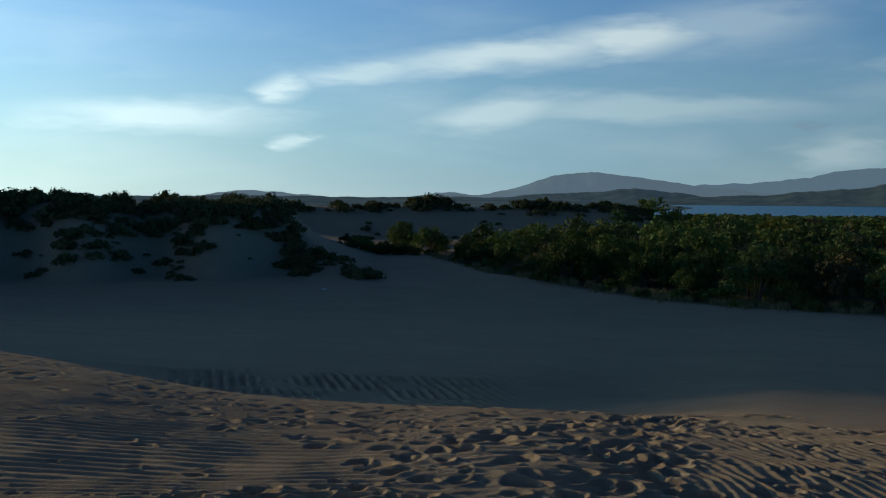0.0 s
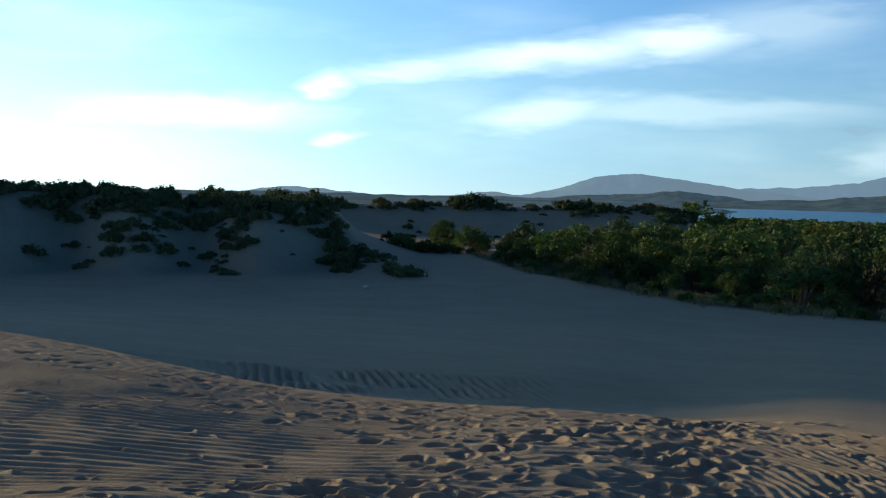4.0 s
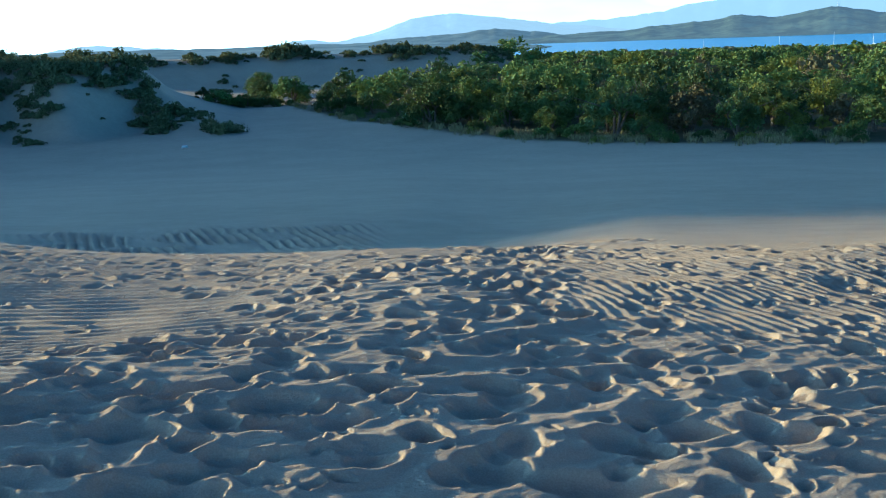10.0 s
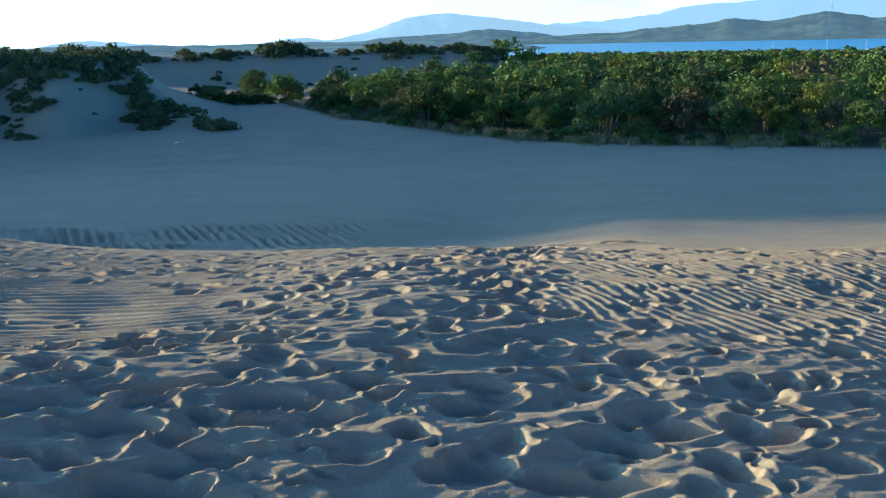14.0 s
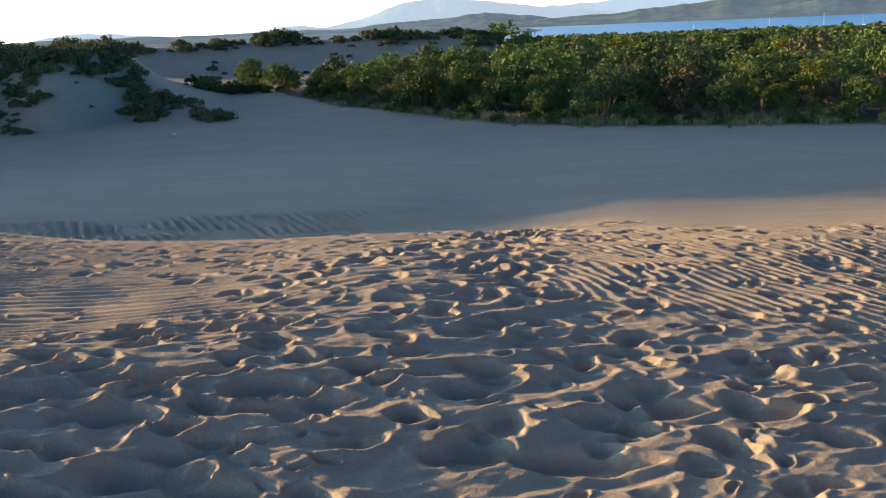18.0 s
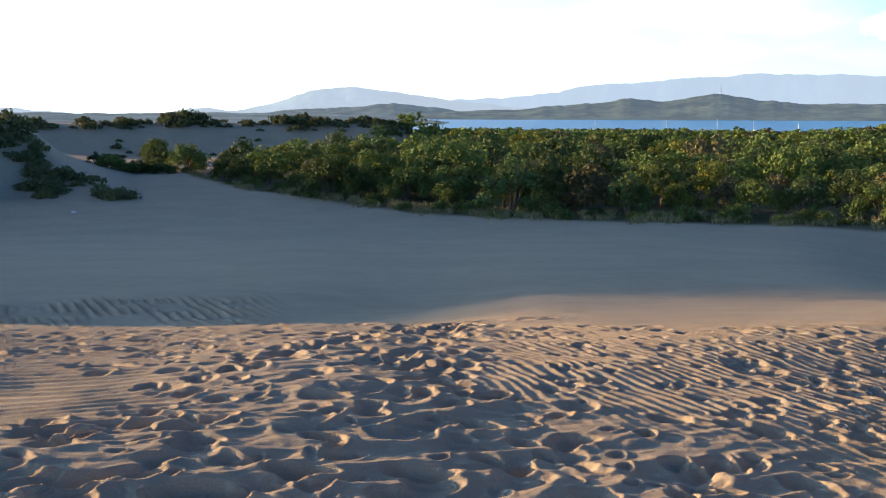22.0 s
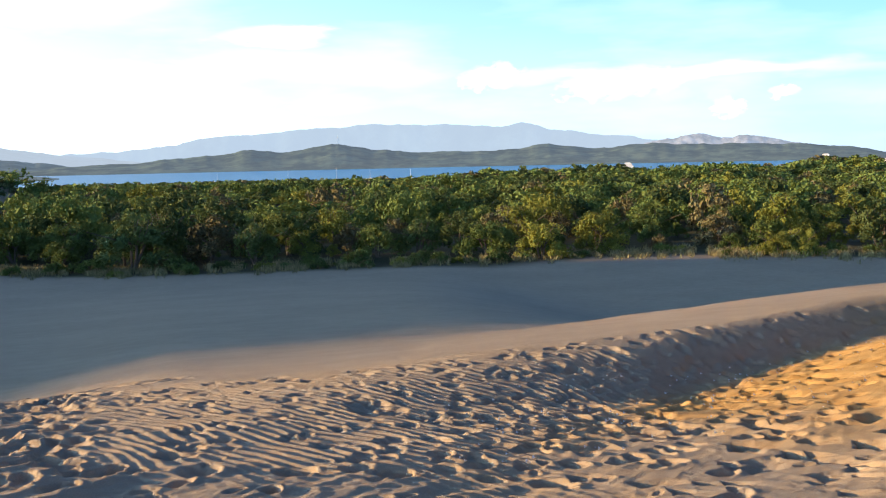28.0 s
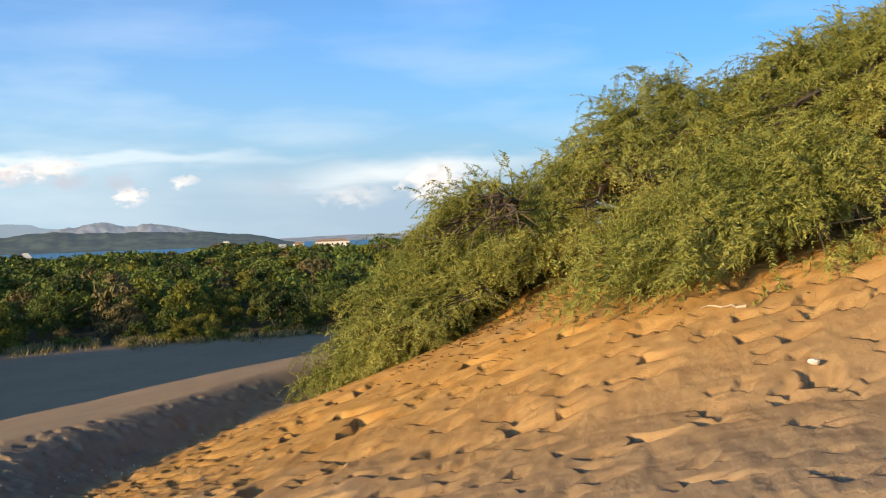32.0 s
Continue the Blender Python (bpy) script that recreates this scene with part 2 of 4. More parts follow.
def ground_material():
    m, n, l, b = material("sand_ground", 0.95, 0.08)
    co = n.new("ShaderNodeTexCoord").outputs["Object"]
    big = noise_node(n, l, co, 0.25, 3.0)
    mid = noise_node(n, l, co, 2.2, 5.0)
    fine = noise_node(n, l, co, 160.0, 2.0)
    sand = ramp(n, l, mid.outputs[0], [(0.3, (0.42, 0.315, 0.215)), (0.7, (0.52, 0.395, 0.27))]).outputs[0]
    sand = mix(n, l, 0.35, sand, ramp(n, l, big.outputs[0], [(0.35, (0.38, 0.29, 0.205)), (0.65, (0.53, 0.40, 0.28))]).outputs[0])
    sand = mix(n, l, 0.25, sand, ramp(n, l, fine.outputs[0], [(0.35, (0.22, 0.17, 0.12)), (0.7, (0.58, 0.46, 0.33))]).outputs[0])
    soil = ramp(n, l, noise_node(n, l, co, 0.12, 6.0).outputs[0], [(0.35, (0.05, 0.055, 0.025)), (0.7, (0.16, 0.13, 0.07))]).outputs[0]
    clay = ramp(n, l, noise_node(n, l, co, 5.0, 6.0).outputs[0], [(0.35, (0.52, 0.28, 0.085)), (0.7, (0.66, 0.40, 0.15))]).outputs[0]
    cover = n.new("ShaderNodeAttribute")
    cover.attribute_name = "cover"
    sep = n.new("ShaderNodeSeparateColor")
    l.new(cover.outputs["Color"], sep.inputs[0])
    col = mix(n, l, sep.outputs[0], sand, soil)
    col = mix(n, l, sep.outputs[1], col, clay)
    l.new(col, b.inputs["Base Color"])
    bp = n.new("ShaderNodeBump")
    bp.inputs["Strength"].default_value, bp.inputs["Distance"].default_value = 0.7, 0.012
    l.new(noise_node(n, l, co, 38.0, 5.0, 0.75).outputs[0], bp.inputs["Height"])
    l.new(bp.outputs[0], b.inputs["Normal"])
    return m


def water_material():
    m, n, l, b = material("bay_water", 0.35, 0.25)
    b.inputs["Base Color"].default_value = (0.015, 0.22, 0.42, 1)
    co = n.new("ShaderNodeTexCoord").outputs["Object"]
    mp = n.new("ShaderNodeMapping")
    mp.inputs["Scale"].default_value = (0.05, 0.4, 1)
    l.new(co, mp.inputs[0])
    bp = n.new("ShaderNodeBump")
    bp.inputs["Strength"].default_value, bp.inputs["Distance"].default_value = 0.6, 0.5
    l.new(noise_node(n, l, mp.outputs[0], 1.0, 5.0).outputs[0], bp.inputs["Height"])
    l.new(bp.outputs[0], b.inputs["Normal"])
    return m


MAT_GROUND = ground_material()
MAT_WATER = water_material()
MAT_LEAF = plain("shrub_leaves", ((0.050, 0.085, 0.021), (0.16, 0.20, 0.052)), 0.28, 0.75, 0.2, island=0.16, thin=0.16, each=0.35)
MAT_LEAF_YELLOW = plain("yellow_green_leaves", ((0.13, 0.155, 0.03), (0.26, 0.26, 0.05)), 0.3, 0.75, 0.2, island=0.16, thin=0.2, each=0.25)
MAT_LEAF_DARK = plain("dark_leaves", ((0.038, 0.066, 0.021), (0.12, 0.15, 0.046)), 0.3, 0.75, 0.2, island=0.16, thin=0.14, each=0.3)
MAT_SCRUB = plain("grey_green_scrub", ((0.07, 0.09, 0.035), (0.18, 0.18, 0.08)), 0.5, 0.8, 0.15, island=0.25, thin=0.2, each=0.3)
MAT_LEAF_DRY = plain("dry_brown_leaves", ((0.09, 0.085, 0.04), (0.19, 0.155, 0.075)), 0.4, 0.8, 0.15, island=0.2, each=0.25)
MAT_MESQUITE = plain("mesquite_leaves", ((0.17, 0.205, 0.05), (0.37, 0.375, 0.11)), 1.5, 0.75, 0.2, island=0.2, thin=0.14)
MAT_BARK = plain("grey_brown_bark", ((0.09, 0.07, 0.05), (0.17, 0.14, 0.11)), 9.0, 0.9, 0.1, bump=0.6, bump_scale=40.0)
MAT_STRAW = plain("dry_grass", ((0.18, 0.16, 0.07), (0.36, 0.30, 0.15)), 2.0, 0.85, 0.15, island=0.3)
MAT_WHITE = plain("white_plaster", ((0.74, 0.72, 0.68), (0.82, 0.80, 0.76)), 0.6, 0.8, 0.2)
MAT_LITTER = plain("leaf_litter", ((0.10, 0.06, 0.03), (0.30, 0.21, 0.11)), 6.0, 0.9, 0.1, island=0.5)
MAT_DRYWOOD = plain("bleached_wood", ((0.46, 0.40, 0.31), (0.60, 0.53, 0.42)), 8.0, 0.85, 0.15, bump=0.3)
MAT_DARK = plain("dark_window", ((0.02, 0.025, 0.03), (0.05, 0.055, 0.06)), 1.0, 0.3, 0.5)
MAT_ROOF = plain("clay_roof", ((0.46, 0.30, 0.20), (0.56, 0.40, 0.28)), 0.8, 0.85, 0.15)


# ---- shape of the land, in polar form round the viewer's stand ----
def smooth(x, lo, hi):
    t = np.clip((x - lo) / (hi - lo), 0, 1)
    return t * t * (3 - 2 * t)


def tab(az, xs, ys):
    """A smooth curve over the azimuth through a few values."""
    out = np.interp(az, xs, ys)
    for s in (-4, -2, 2, 4):
        out = out + np.interp(az + s, xs, ys)
    return out / 5


def value_noise(x, y, seed):
    """Smooth lattice noise from 0 to 1 over the plane."""
    xi, yi = np.floor(x), np.floor(y)
    fx, fy = x - xi, y - yi
    fx, fy = fx * fx * (3 - 2 * fx), fy * fy * (3 - 2 * fy)

    def rnd(a, b):
        s = np.sin(a * 127.1 + b * 311.7 + seed * 74.7) * 43758.5453
        return s - np.floor(s)

    return (rnd(xi, yi) * (1 - fx) + rnd(xi + 1, yi) * fx) * (1 - fy) + (rnd(xi, yi + 1) * (1 - fx) + rnd(xi + 1, yi + 1) * fx) * fy


def fractal(x, y, seed, octaves=4):
    return sum(value_noise(x * 2**o, y * 2**o, seed + o) / 2**o for o in range(octaves)) / sum(1 / 2**o for o in range(octaves))


SEA = -14.0


def crest_at(az):
    """How far off the ridge in front of the stand lies, and its height."""
    dc = tab(az, [-180, -90, -60, -40, -22, -10, 0, 12, 20, 32, 45, 52, 58, 63, 75, 180], [14, 20, 19, 16, 12.5, 9.5, 8.8, 8.4, 8.1, 8.2, 9.3, 10.3, 11.6, 14, 18, 18])
    zc = tab(az, [-180, -90, -60, -40, -22, -10, 0, 12, 20, 45, 52, 58, 63, 75, 180], [0.4, 0.9, 0.8, 0.3, -0.1, -0.2, -0.23, -0.17, -0.12, -0.1, -0.12, -0.13, -0.14, -0.2, 0.4])
    return dc, zc


def base_height(x, y):
    """The land without ripples and footprints."""
    d = np.hypot(x, y)
    az = np.degrees(np.arctan2(x, y))
    dc, zc = crest_at(az)
    # hollow between the stand and the ridge
    u = np.clip(d / dc, 0, 1)
    inner = 0.24 + (zc - 0.24) * (0.3 * u + 0.7 * u**4)
    # the hollow leans away from the sun
    sa = radians(SUN_AZ)
    along = -x * math.sin(sa) - y * math.cos(sa)
    inner = inner - 0.10 * np.clip(along, -3, 3) * smooth(d, 1.0, 3.0) * (1 - smooth(u, 0.45, 0.92)) * (1 - smooth(az, 38, 55)) * smooth(az, -70, -40) * (1 - 0.2 * smooth(az, 6, 26)) * (1 - 0.75 * smooth(d, 3.3, 5.2) * (1 - smooth(az, -14, 14)))
    # beyond the ridge the sand falls to the floor of the valley
    r = np.maximum(d - dc, 0)
    left = 1 - smooth(az, 8, 24)
    right = smooth(az, 36, 60)
    steep = 0.30 * left + 0.15 * (1 - left)
    run = 17 - dc
    fall = np.where(r < run, steep * r * (1 - 0.5 * left * np.clip(r / np.maximum(run, 1), 0, 1)), 0)
    edge = steep * run * (1 - 0.5 * left)
    fall = np.where(r < run, fall, edge + (r - run) * 0.104)
    ridge_run = 5.0 + 0.03 * (az - 50)
    fall_r = np.where(r < ridge_run, 0.10 * r, 0.10 * ridge_run + (r - ridge_run) * 0.25)
    fall = fall * (1 - right) + fall_r * right
    outer = zc - fall
    floor = -6.5 + 0.25 * (fractal(x / 25, y / 25, 5) - 0.5)
    k = 0.6
    outer = floor + k * np.logaddexp(0, (outer - floor) / k)
    z = np.where(d < dc, inner, outer)
    # dune on the right that carries the mesquite, rising from a trough at its foot
    foot = np.interp(x, [-1, 0, 0.5, 1.3, 3, 5.8, 8.9, 11, 14, 20], [0.6, 1.3, 2.0, 2.8, 4.2, 5.1, 5.6, 5.35, 5.0, 4.0])
    low = np.interp(x, [0, 1.3, 3, 5.8, 8.9, 11, 12, 14, 20], [0.10, 0.0, -0.14, -0.34, -0.46, -0.40, -0.25, 0.1, 0.6])
    pitch = np.interp(x, [0, 3, 6, 9, 12, 20], [0.10, 0.13, 0.19, 0.35, 0.43, 0.38])
    rise = foot - y
    zr = low + np.where(rise > 0, pitch * (np.minimum(rise, 4.6) + 0.62 * np.clip(rise - 4.6, 0, 9.4)), 0.45 * rise) + 0.1 * np.clip(x - 11, 0, 6) * smooth(rise, -0.5, 1.5)
    zr = zr - 0.15 * np.maximum(x - 17, 0)
    # the ridge's near side runs down into the trough
    gap = np.clip(-rise / 3.6, 0, 1)
    z = np.where((d < dc) & (x > 1.6), z - (z - np.minimum(z, low)) * (1 - smooth(gap, 0, 1)) * smooth(x, 1.6, 7.5) * (1 - smooth(u, 0.70 + 0.1 * smooth(az, 48, 56), 1.0)), z)
    k = 0.08
    z = z + k * np.logaddexp(0, (zr - z) / k) * smooth(x + 0.5 * np.abs(np.minimum(y, 0)), 0.0, 3.0)
    # scrubby dune on the left, beyond the valley, with a nose that runs down to the right
    xs, ys = [-180, -120, -60, -30, -20, -15.5, -12, -8, -6, -4.8, -4, -3.4, -2.3, -0.8, 0.4, 1], [0, 1, 1, 1.3, 1.0, 0.2, 0.2, 0.0, 0.1, -0.7, -2.6, -3.9, -4.8, -5.9, -6.6, -7]
    top = (np.interp(az, xs, ys) + np.interp(az - 0.5, xs, ys) + np.interp(az + 0.5, xs, ys)) / 3
    front = 97 - 3 * smooth(az, -4, 0) + 3 * np.sin(az * 0.9)
    dune = smooth(d, front, front + 17) * (1 - smooth(d, 135, 175) * 0.7)
    lump = 1.3 * (fractal(x / 11, y / 11, 11) - 0.5)
    z = np.maximum(z, -6.5 + np.maximum(top + 6.5, 0) * dune + lump * dune * smooth(top, -6, -2))
    # a bare dune farther back
    ridge = np.exp(-(((d - 215) / np.where(d < 215, 12.5, 38.0)) ** 2)) * smooth(az, -26, -12) * (1 - smooth(az, 13, 20))
    z = np.maximum(z, -6.9 + 6.5 * ridge * (0.85 + 0.3 * fractal(x / 30, y / 30, 21)))
    # an unseen great dune added towards the sun, its crest shaped to shade the valley
    across = x * math.cos(sa) - y * math.sin(sa)
    high = np.interp(across, [-70, -30, 5, 6.9, 8.0, 9.2, 11, 13, 15, 18, 19.5, 22, 30, 60, 69, 72.6, 76, 77.5, 79, 82, 97], [-20, -9, -6, -2.8, -1.25, -0.95, -0.7, -0.95, -1.1, -1.05, -0.5, 0.3, 1.5, 4.0, 4.0, 3.2, -1.6, -5, -10, -16, -42])
    z = np.maximum(z, -8 + (8.0 + 170 * math.tan(radians(SUN_EL)) + high) * np.exp(-(((along + 170) / 22) ** 2)))
    # the wooded plain sinks to the bay
    plain_fall = smooth(d, 120, 640)
    z = z - plain_fall * (6.2 + 2.5 * smooth(d, 560, 700)) * (d > 115)
    hump = np.exp(-(((d - 300) / 90) ** 2)) * smooth(az, 36, 42) * 2.6
    z = z + hump + 7.3 * np.exp(-(((d - 560) / 95) ** 2)) * smooth(az, 54, 60)
    return z


# ---- helpers for meshes ----
def mesh_from(name, verts, faces, mat, smooth_shade=True):
    me = bpy.data.meshes.new(name)
    me.from_pydata(verts.tolist() if isinstance(verts, np.ndarray) else verts, [], faces.tolist() if isinstance(faces, np.ndarray) else faces)
    me.materials.append(mat)
    if smooth_shade:
        me.shade_smooth()
    return me


def part_mesh(name, me, parent=None, label=""):
    ob = new(name, me)
    if parent:
        ob.parent = parent
    if label:
        tagged(ob, label)
    return ob


def grid_faces(rows, cols):
    i, j = np.meshgrid(np.arange(rows - 1), np.arange(cols - 1), indexing="ij")
    a = i * cols + j
    b = a + 1
    return np.stack([a, b, b + cols, a + cols], -1).reshape(-1, 4)


# ---- the ground: one sheet out to the horizon, finer near the stand ----
fan = np.arange(-30, 99, 0.14)
AZ = np.concatenate([np.arange(-178, -60, 4), np.arange(-60, -30, 1.5), fan, np.arange(99.5, 120, 1.5), np.arange(120, 181, 4)])
FAN0, FAN1 = int(np.searchsorted(AZ, -30.01)), int(np.searchsorted(AZ, 98.99))
near = [0.02, 0.5, 1.0, 1.4, 1.7, 1.9]
while near[-1] < 9.0:
    near.append(near[-1] + max(0.009, 0.00048 * near[-1] ** 2))
while near[-1] < 14:
    near.append(near[-1] + 0.052)
while near[-1] < 26:
    near.append(near[-1] + 0.052 + 0.006 * (near[-1] - 14))
DIST = np.array(near)
G_AZ, G_D = np.meshgrid(np.radians(AZ), DIST, indexing="ij")
GX, GY = G_D * np.sin(G_AZ), G_D * np.cos(G_AZ)
GZ = base_height(GX, GY)
AZD = np.degrees(G_AZ)
dcg, _ = crest_at(AZD)

# softly rolling sand
close = 1 - smooth(G_D, 22, 26)
GZ += close * 0.05 * (1 - 0.8 * smooth(G_D / dcg, 0.8, 0.95) * (1 - smooth(G_D / dcg, 1.1, 1.4))) * (fractal(GX / 1.3, GY / 1.3, 31, 3) - 0.5)

# wind ripples: across the slope on the left, along it on the right
wob = 0.30 * (fractal(GX / 1.1, GY / 1.1, 41, 3) - 0.5) + 0.09 * (fractal(GX / 0.25, GY / 0.25, 42, 2) - 0.5)
amp = 0.15 + 1.7 * fractal(GX / 0.28, GY / 0.28, 43, 3)


def ripple(p):
    """A ripple with a steep lee and a narrow crest."""
    s = np.sin(p + 0.45 * np.sin(p))
    return s + 0.3 * np.maximum(s, 0) ** 2


TOE = np.interp(GX, [-1, 0, 0.5, 1.3, 3, 5.8, 8.9, 11, 14, 20], [0.6, 1.3, 2.0, 2.8, 4.2, 5.1, 5.6, 5.35, 5.0, 4.0])
slope_side = smooth(GX, 2.0, 4.0) * (1 - smooth(GY, TOE - 1.0, TOE + 0.2))
left_field = (1 - smooth(AZD, -2, 8)) * smooth(G_D, 3.4, 4.6) * (1 - 0.3 * smooth(G_D, dcg - 1.5, dcg)) + 0.6 * smooth(AZD, -2, 8) * (1 - smooth(AZD, 14, 22)) * smooth(G_D, dcg - 3.4, dcg - 1.8)
right_field = smooth(AZD, 15, 23) * smooth(G_D / dcg, 0.50 - 0.2 * smooth(AZD, 32, 50), 0.66 - 0.2 * smooth(AZD, 32, 50)) * (1 - 0.85 * smooth(G_D / dcg, 0.97, 1.06)) * (1 - slope_side)
beyond = smooth(AZD, -15, -9) * (1 - smooth(AZD, 5, 9)) * smooth(G_D, dcg + 2.0, dcg + 3.0) * (1 - smooth(G_D + 2.5 * fractal(GX / 2, GY / 2, 47), 17.0, 19.5))
K = 2 * math.pi / 0.105
GZ += close * (0.35 + 0.65 * amp) * 0.0058 * left_field * (1 - smooth(G_D, dcg + 0.3, dcg + 1)) * ripple(K * (0.15 * GX + 0.98 * GY + 0.4 * wob))
GZ += close * (0.3 + 0.7 * amp) * 0.0055 * right_field * ripple(1.22 * K * (0.985 * GX + 0.17 * GY + wob))
broken = smooth(fractal(GX / 0.5, GY / 0.4, 44, 2), 0.3, 0.6)
GZ += broken * 0.036 * beyond * ripple(2 * math.pi / 0.17 * (0.95 * GX + 0.15 * GY + 0.6 * wob))

SHADE = (-math.sin(radians(SUN_AZ)), -math.cos(radians(SUN_AZ)))
PIT = np.zeros_like(GZ)
RIM = np.zeros_like(GZ)
# the outlines of the prints wander
WX = GX + 0.055 * (fractal(GX / 0.16, GY / 0.16, 51, 3) - 0.5)
WY = GY + 0.055 * (fractal(GX / 0.16, GY / 0.16, 57, 3) - 0.5)


def stamp(cx, cy, turn, length, width, depth, rim, flat=2.6, lean=-0.5):
    """One footprint: a bowl, deepest towards the sun, whose far lip is heaped up; bowls that meet leave a sharp crease."""
    d0, a0 = math.hypot(cx, cy), math.degrees(math.atan2(cx, cy))
    reach = 1.9 * max(length, width)
    j0, j1 = np.searchsorted(DIST, [d0 - reach, d0 + reach])
    da = math.degrees(reach / max(d0, 0.5))
    i0, i1 = np.searchsorted(AZ, [a0 - da, a0 + da])
    if i1 <= i0 or j1 <= j0:
        return
    dx, dy = WX[i0:i1, j0:j1] - cx, WY[i0:i1, j0:j1] - cy
    c, s = math.cos(turn), math.sin(turn)
    u, v = (dx * c + dy * s) / length, (-dx * s + dy * c) / width
    v = v * (1 + 0.22 * u)
    q = np.sqrt(u * u + v * v)
    sc = SHADE[0] * c + SHADE[1] * s
    reach_s = 1 / math.sqrt((sc / length) ** 2 + (1 - sc * sc) / width**2)
    away = np.clip((dx * SHADE[0] + dy * SHADE[1]) / reach_s, -1.5, 1.5)
    bowl = -depth * np.clip(1 - q**flat, 0, 1) * (1 + lean * np.clip(away, -1, 1))
    edge = rim * np.exp(-(((q - 1.08) / np.where(q > 1.08, 0.34, 0.12)) ** 2)) * (0.35 + 0.65 * np.clip(away, 0, 1.2))
    PIT[i0:i1, j0:j1] = np.minimum(PIT[i0:i1, j0:j1], bowl)
    RIM[i0:i1, j0:j1] = np.maximum(RIM[i0:i1, j0:j1], edge)


rng = random.Random(4)
# the large prints just in front of the stand: place, half length, half width
for x, y, ln, wd in ((1.01, 2.65, 0.23, 0.08), (-0.35, 2.73, 0.13, 0.10), (-0.43, 3.17, 0.11, 0.09), (0.03, 3.33, 0.10, 0.09), (0.47, 3.52, 0.12, 0.07),
                     (0.91, 3.50, 0.13, 0.07), (0.76, 3.24, 0.10, 0.10), (1.50, 3.02, 0.12, 0.10), (1.79, 2.93, 0.14, 0.10), (1.51, 2.69, 0.09, 0.11), (2.20, 3.44, 0.08, 0.11),
                     (2.71, 3.87, 0.10, 0.11), (0.63, 3.90, 0.08, 0.10), (0.53, 3.05, 0.08, 0.08), (2.33, 4.10, 0.09, 0.10), (0.90, 4.24, 0.08, 0.09), (0.70, 2.81, 0.10, 0.09), (1.26, 2.89, 0.11, 0.08)):
    stamp(x, y, radians(-12 + rng.gauss(0, 8)), ln * 1.1, wd, 0.046 + 0.014 * rng.random(), 0.010, 3.0, -0.1)
# trampled hollow in front of the stand and the track over the ridge
for _ in range(560):
    d = 1.9 + 5.9 * rng.random() ** 0.9
    a = -36 + 106 * rng.random()
    x, y = d * math.sin(radians(a)), d * math.cos(radians(a))
    if a < -2 and d > 4.4 + 0.05 * (a + 2) and rng.random() < 0.86:
        continue
    if a > 15 and d > 5.2 and x - 0.6 * y < 2.6 and rng.random() < 0.9:
        continue
    if x > 2.6 and y < np.interp(x, [2.6, 5.8, 9], [3.0, 4.4, 5.0]) and rng.random() < 0.8:
        continue
    size = 0.065 + 0.06 * rng.random() ** 1.3
    stamp(x, y, radians(rng.gauss(0, 30)), size, size * (0.55 + 0.35 * rng.random()), 0.018 + 0.03 * rng.random(), 0.004 + 0.008 * rng.random(), 2.8, -0.15)
for k0, n, (xa, ya), (xb, yb), wide in ((0, 95, (1.2, 4.4), (2.55, 8.5), 0.16), (1, 70, (0.1, 4.9), (2.4, 8.3), 0.14), (2, 40, (1.8, 6.2), (2.7, 8.6), 0.12)):
    for _ in range(n):
        k = rng.random()
        size = 0.07 + 0.04 * rng.random()
        stamp(xa + (xb - xa) * k + rng.gauss(0, wide), ya + (yb - ya) * k + rng.gauss(0, 0.1), radians(rng.gauss(70, 25)), size * 1.15, size * 0.7, 0.026 + 0.02 * rng.random(), 0.005 + 0.006 * rng.random(), 2.4, -0.3)
for _ in range(46):
    k = rng.random()
    stamp(1.0 + 2.6 * k, 8.5 + rng.gauss(0, 0.16) - 0.25 * k, radians(rng.gauss(0, 25)), 0.10, 0.07, 0.03, 0.010)
for _ in range(70):
    d, a = 2.5 + 1.9 * rng.random(), -22 + 26 * rng.random()
    stamp(d * math.sin(radians(a)), d * math.cos(radians(a)), radians(rng.gauss(0, 16)), 0.09 + 0.05 * rng.random(), 0.045 + 0.03 * rng.random(), 0.028 + 0.018 * rng.random(), 0.010, 2.8, -0.1)
# small scuffs and wind-worn steps along the inside of the ridge
for _ in range(420):
    a = -30 + 66 * rng.random()
    d = float(crest_at(np.array([a]))[0][0]) - 0.15 - 2.9 * rng.random() ** 1.2
    size = 0.04 + 0.05 * rng.random()
    stamp(d * math.sin(radians(a)), d * math.cos(radians(a)), radians(rng.gauss(10, 35)), size * 1.3, size * 0.8, 0.012 + 0.016 * rng.random(), 0.004 + 0.004 * rng.random())
# tracks along the trough and the near side of the ridge
for _ in range(200):
    d, a = 5.0 + 5.5 * rng.random(), 33 + 27 * rng.random()
    if d > 0.93 * float(crest_at(np.array([a]))[0][0]):
        continue
    size = 0.06 + 0.04 * rng.random()
    stamp(d * math.sin(radians(a)), d * math.cos(radians(a)), radians(rng.gauss(60, 40)), size, size * 0.7, 0.014 + 0.018 * rng.random(), 0.006 + 0.006 * rng.random())
for _ in range(330):
    a = 38 + 27 * rng.random()
    d = float(crest_at(np.array([a]))[0][0]) * (0.52 + 0.45 * rng.random())
    size = 0.045 + 0.04 * rng.random()
    stamp(d * math.sin(radians(a)), d * math.cos(radians(a)), radians(rng.gauss(-40, 30)), size * 1.2, size * 0.75, 0.02 + 0.018 * rng.random(), 0.005)
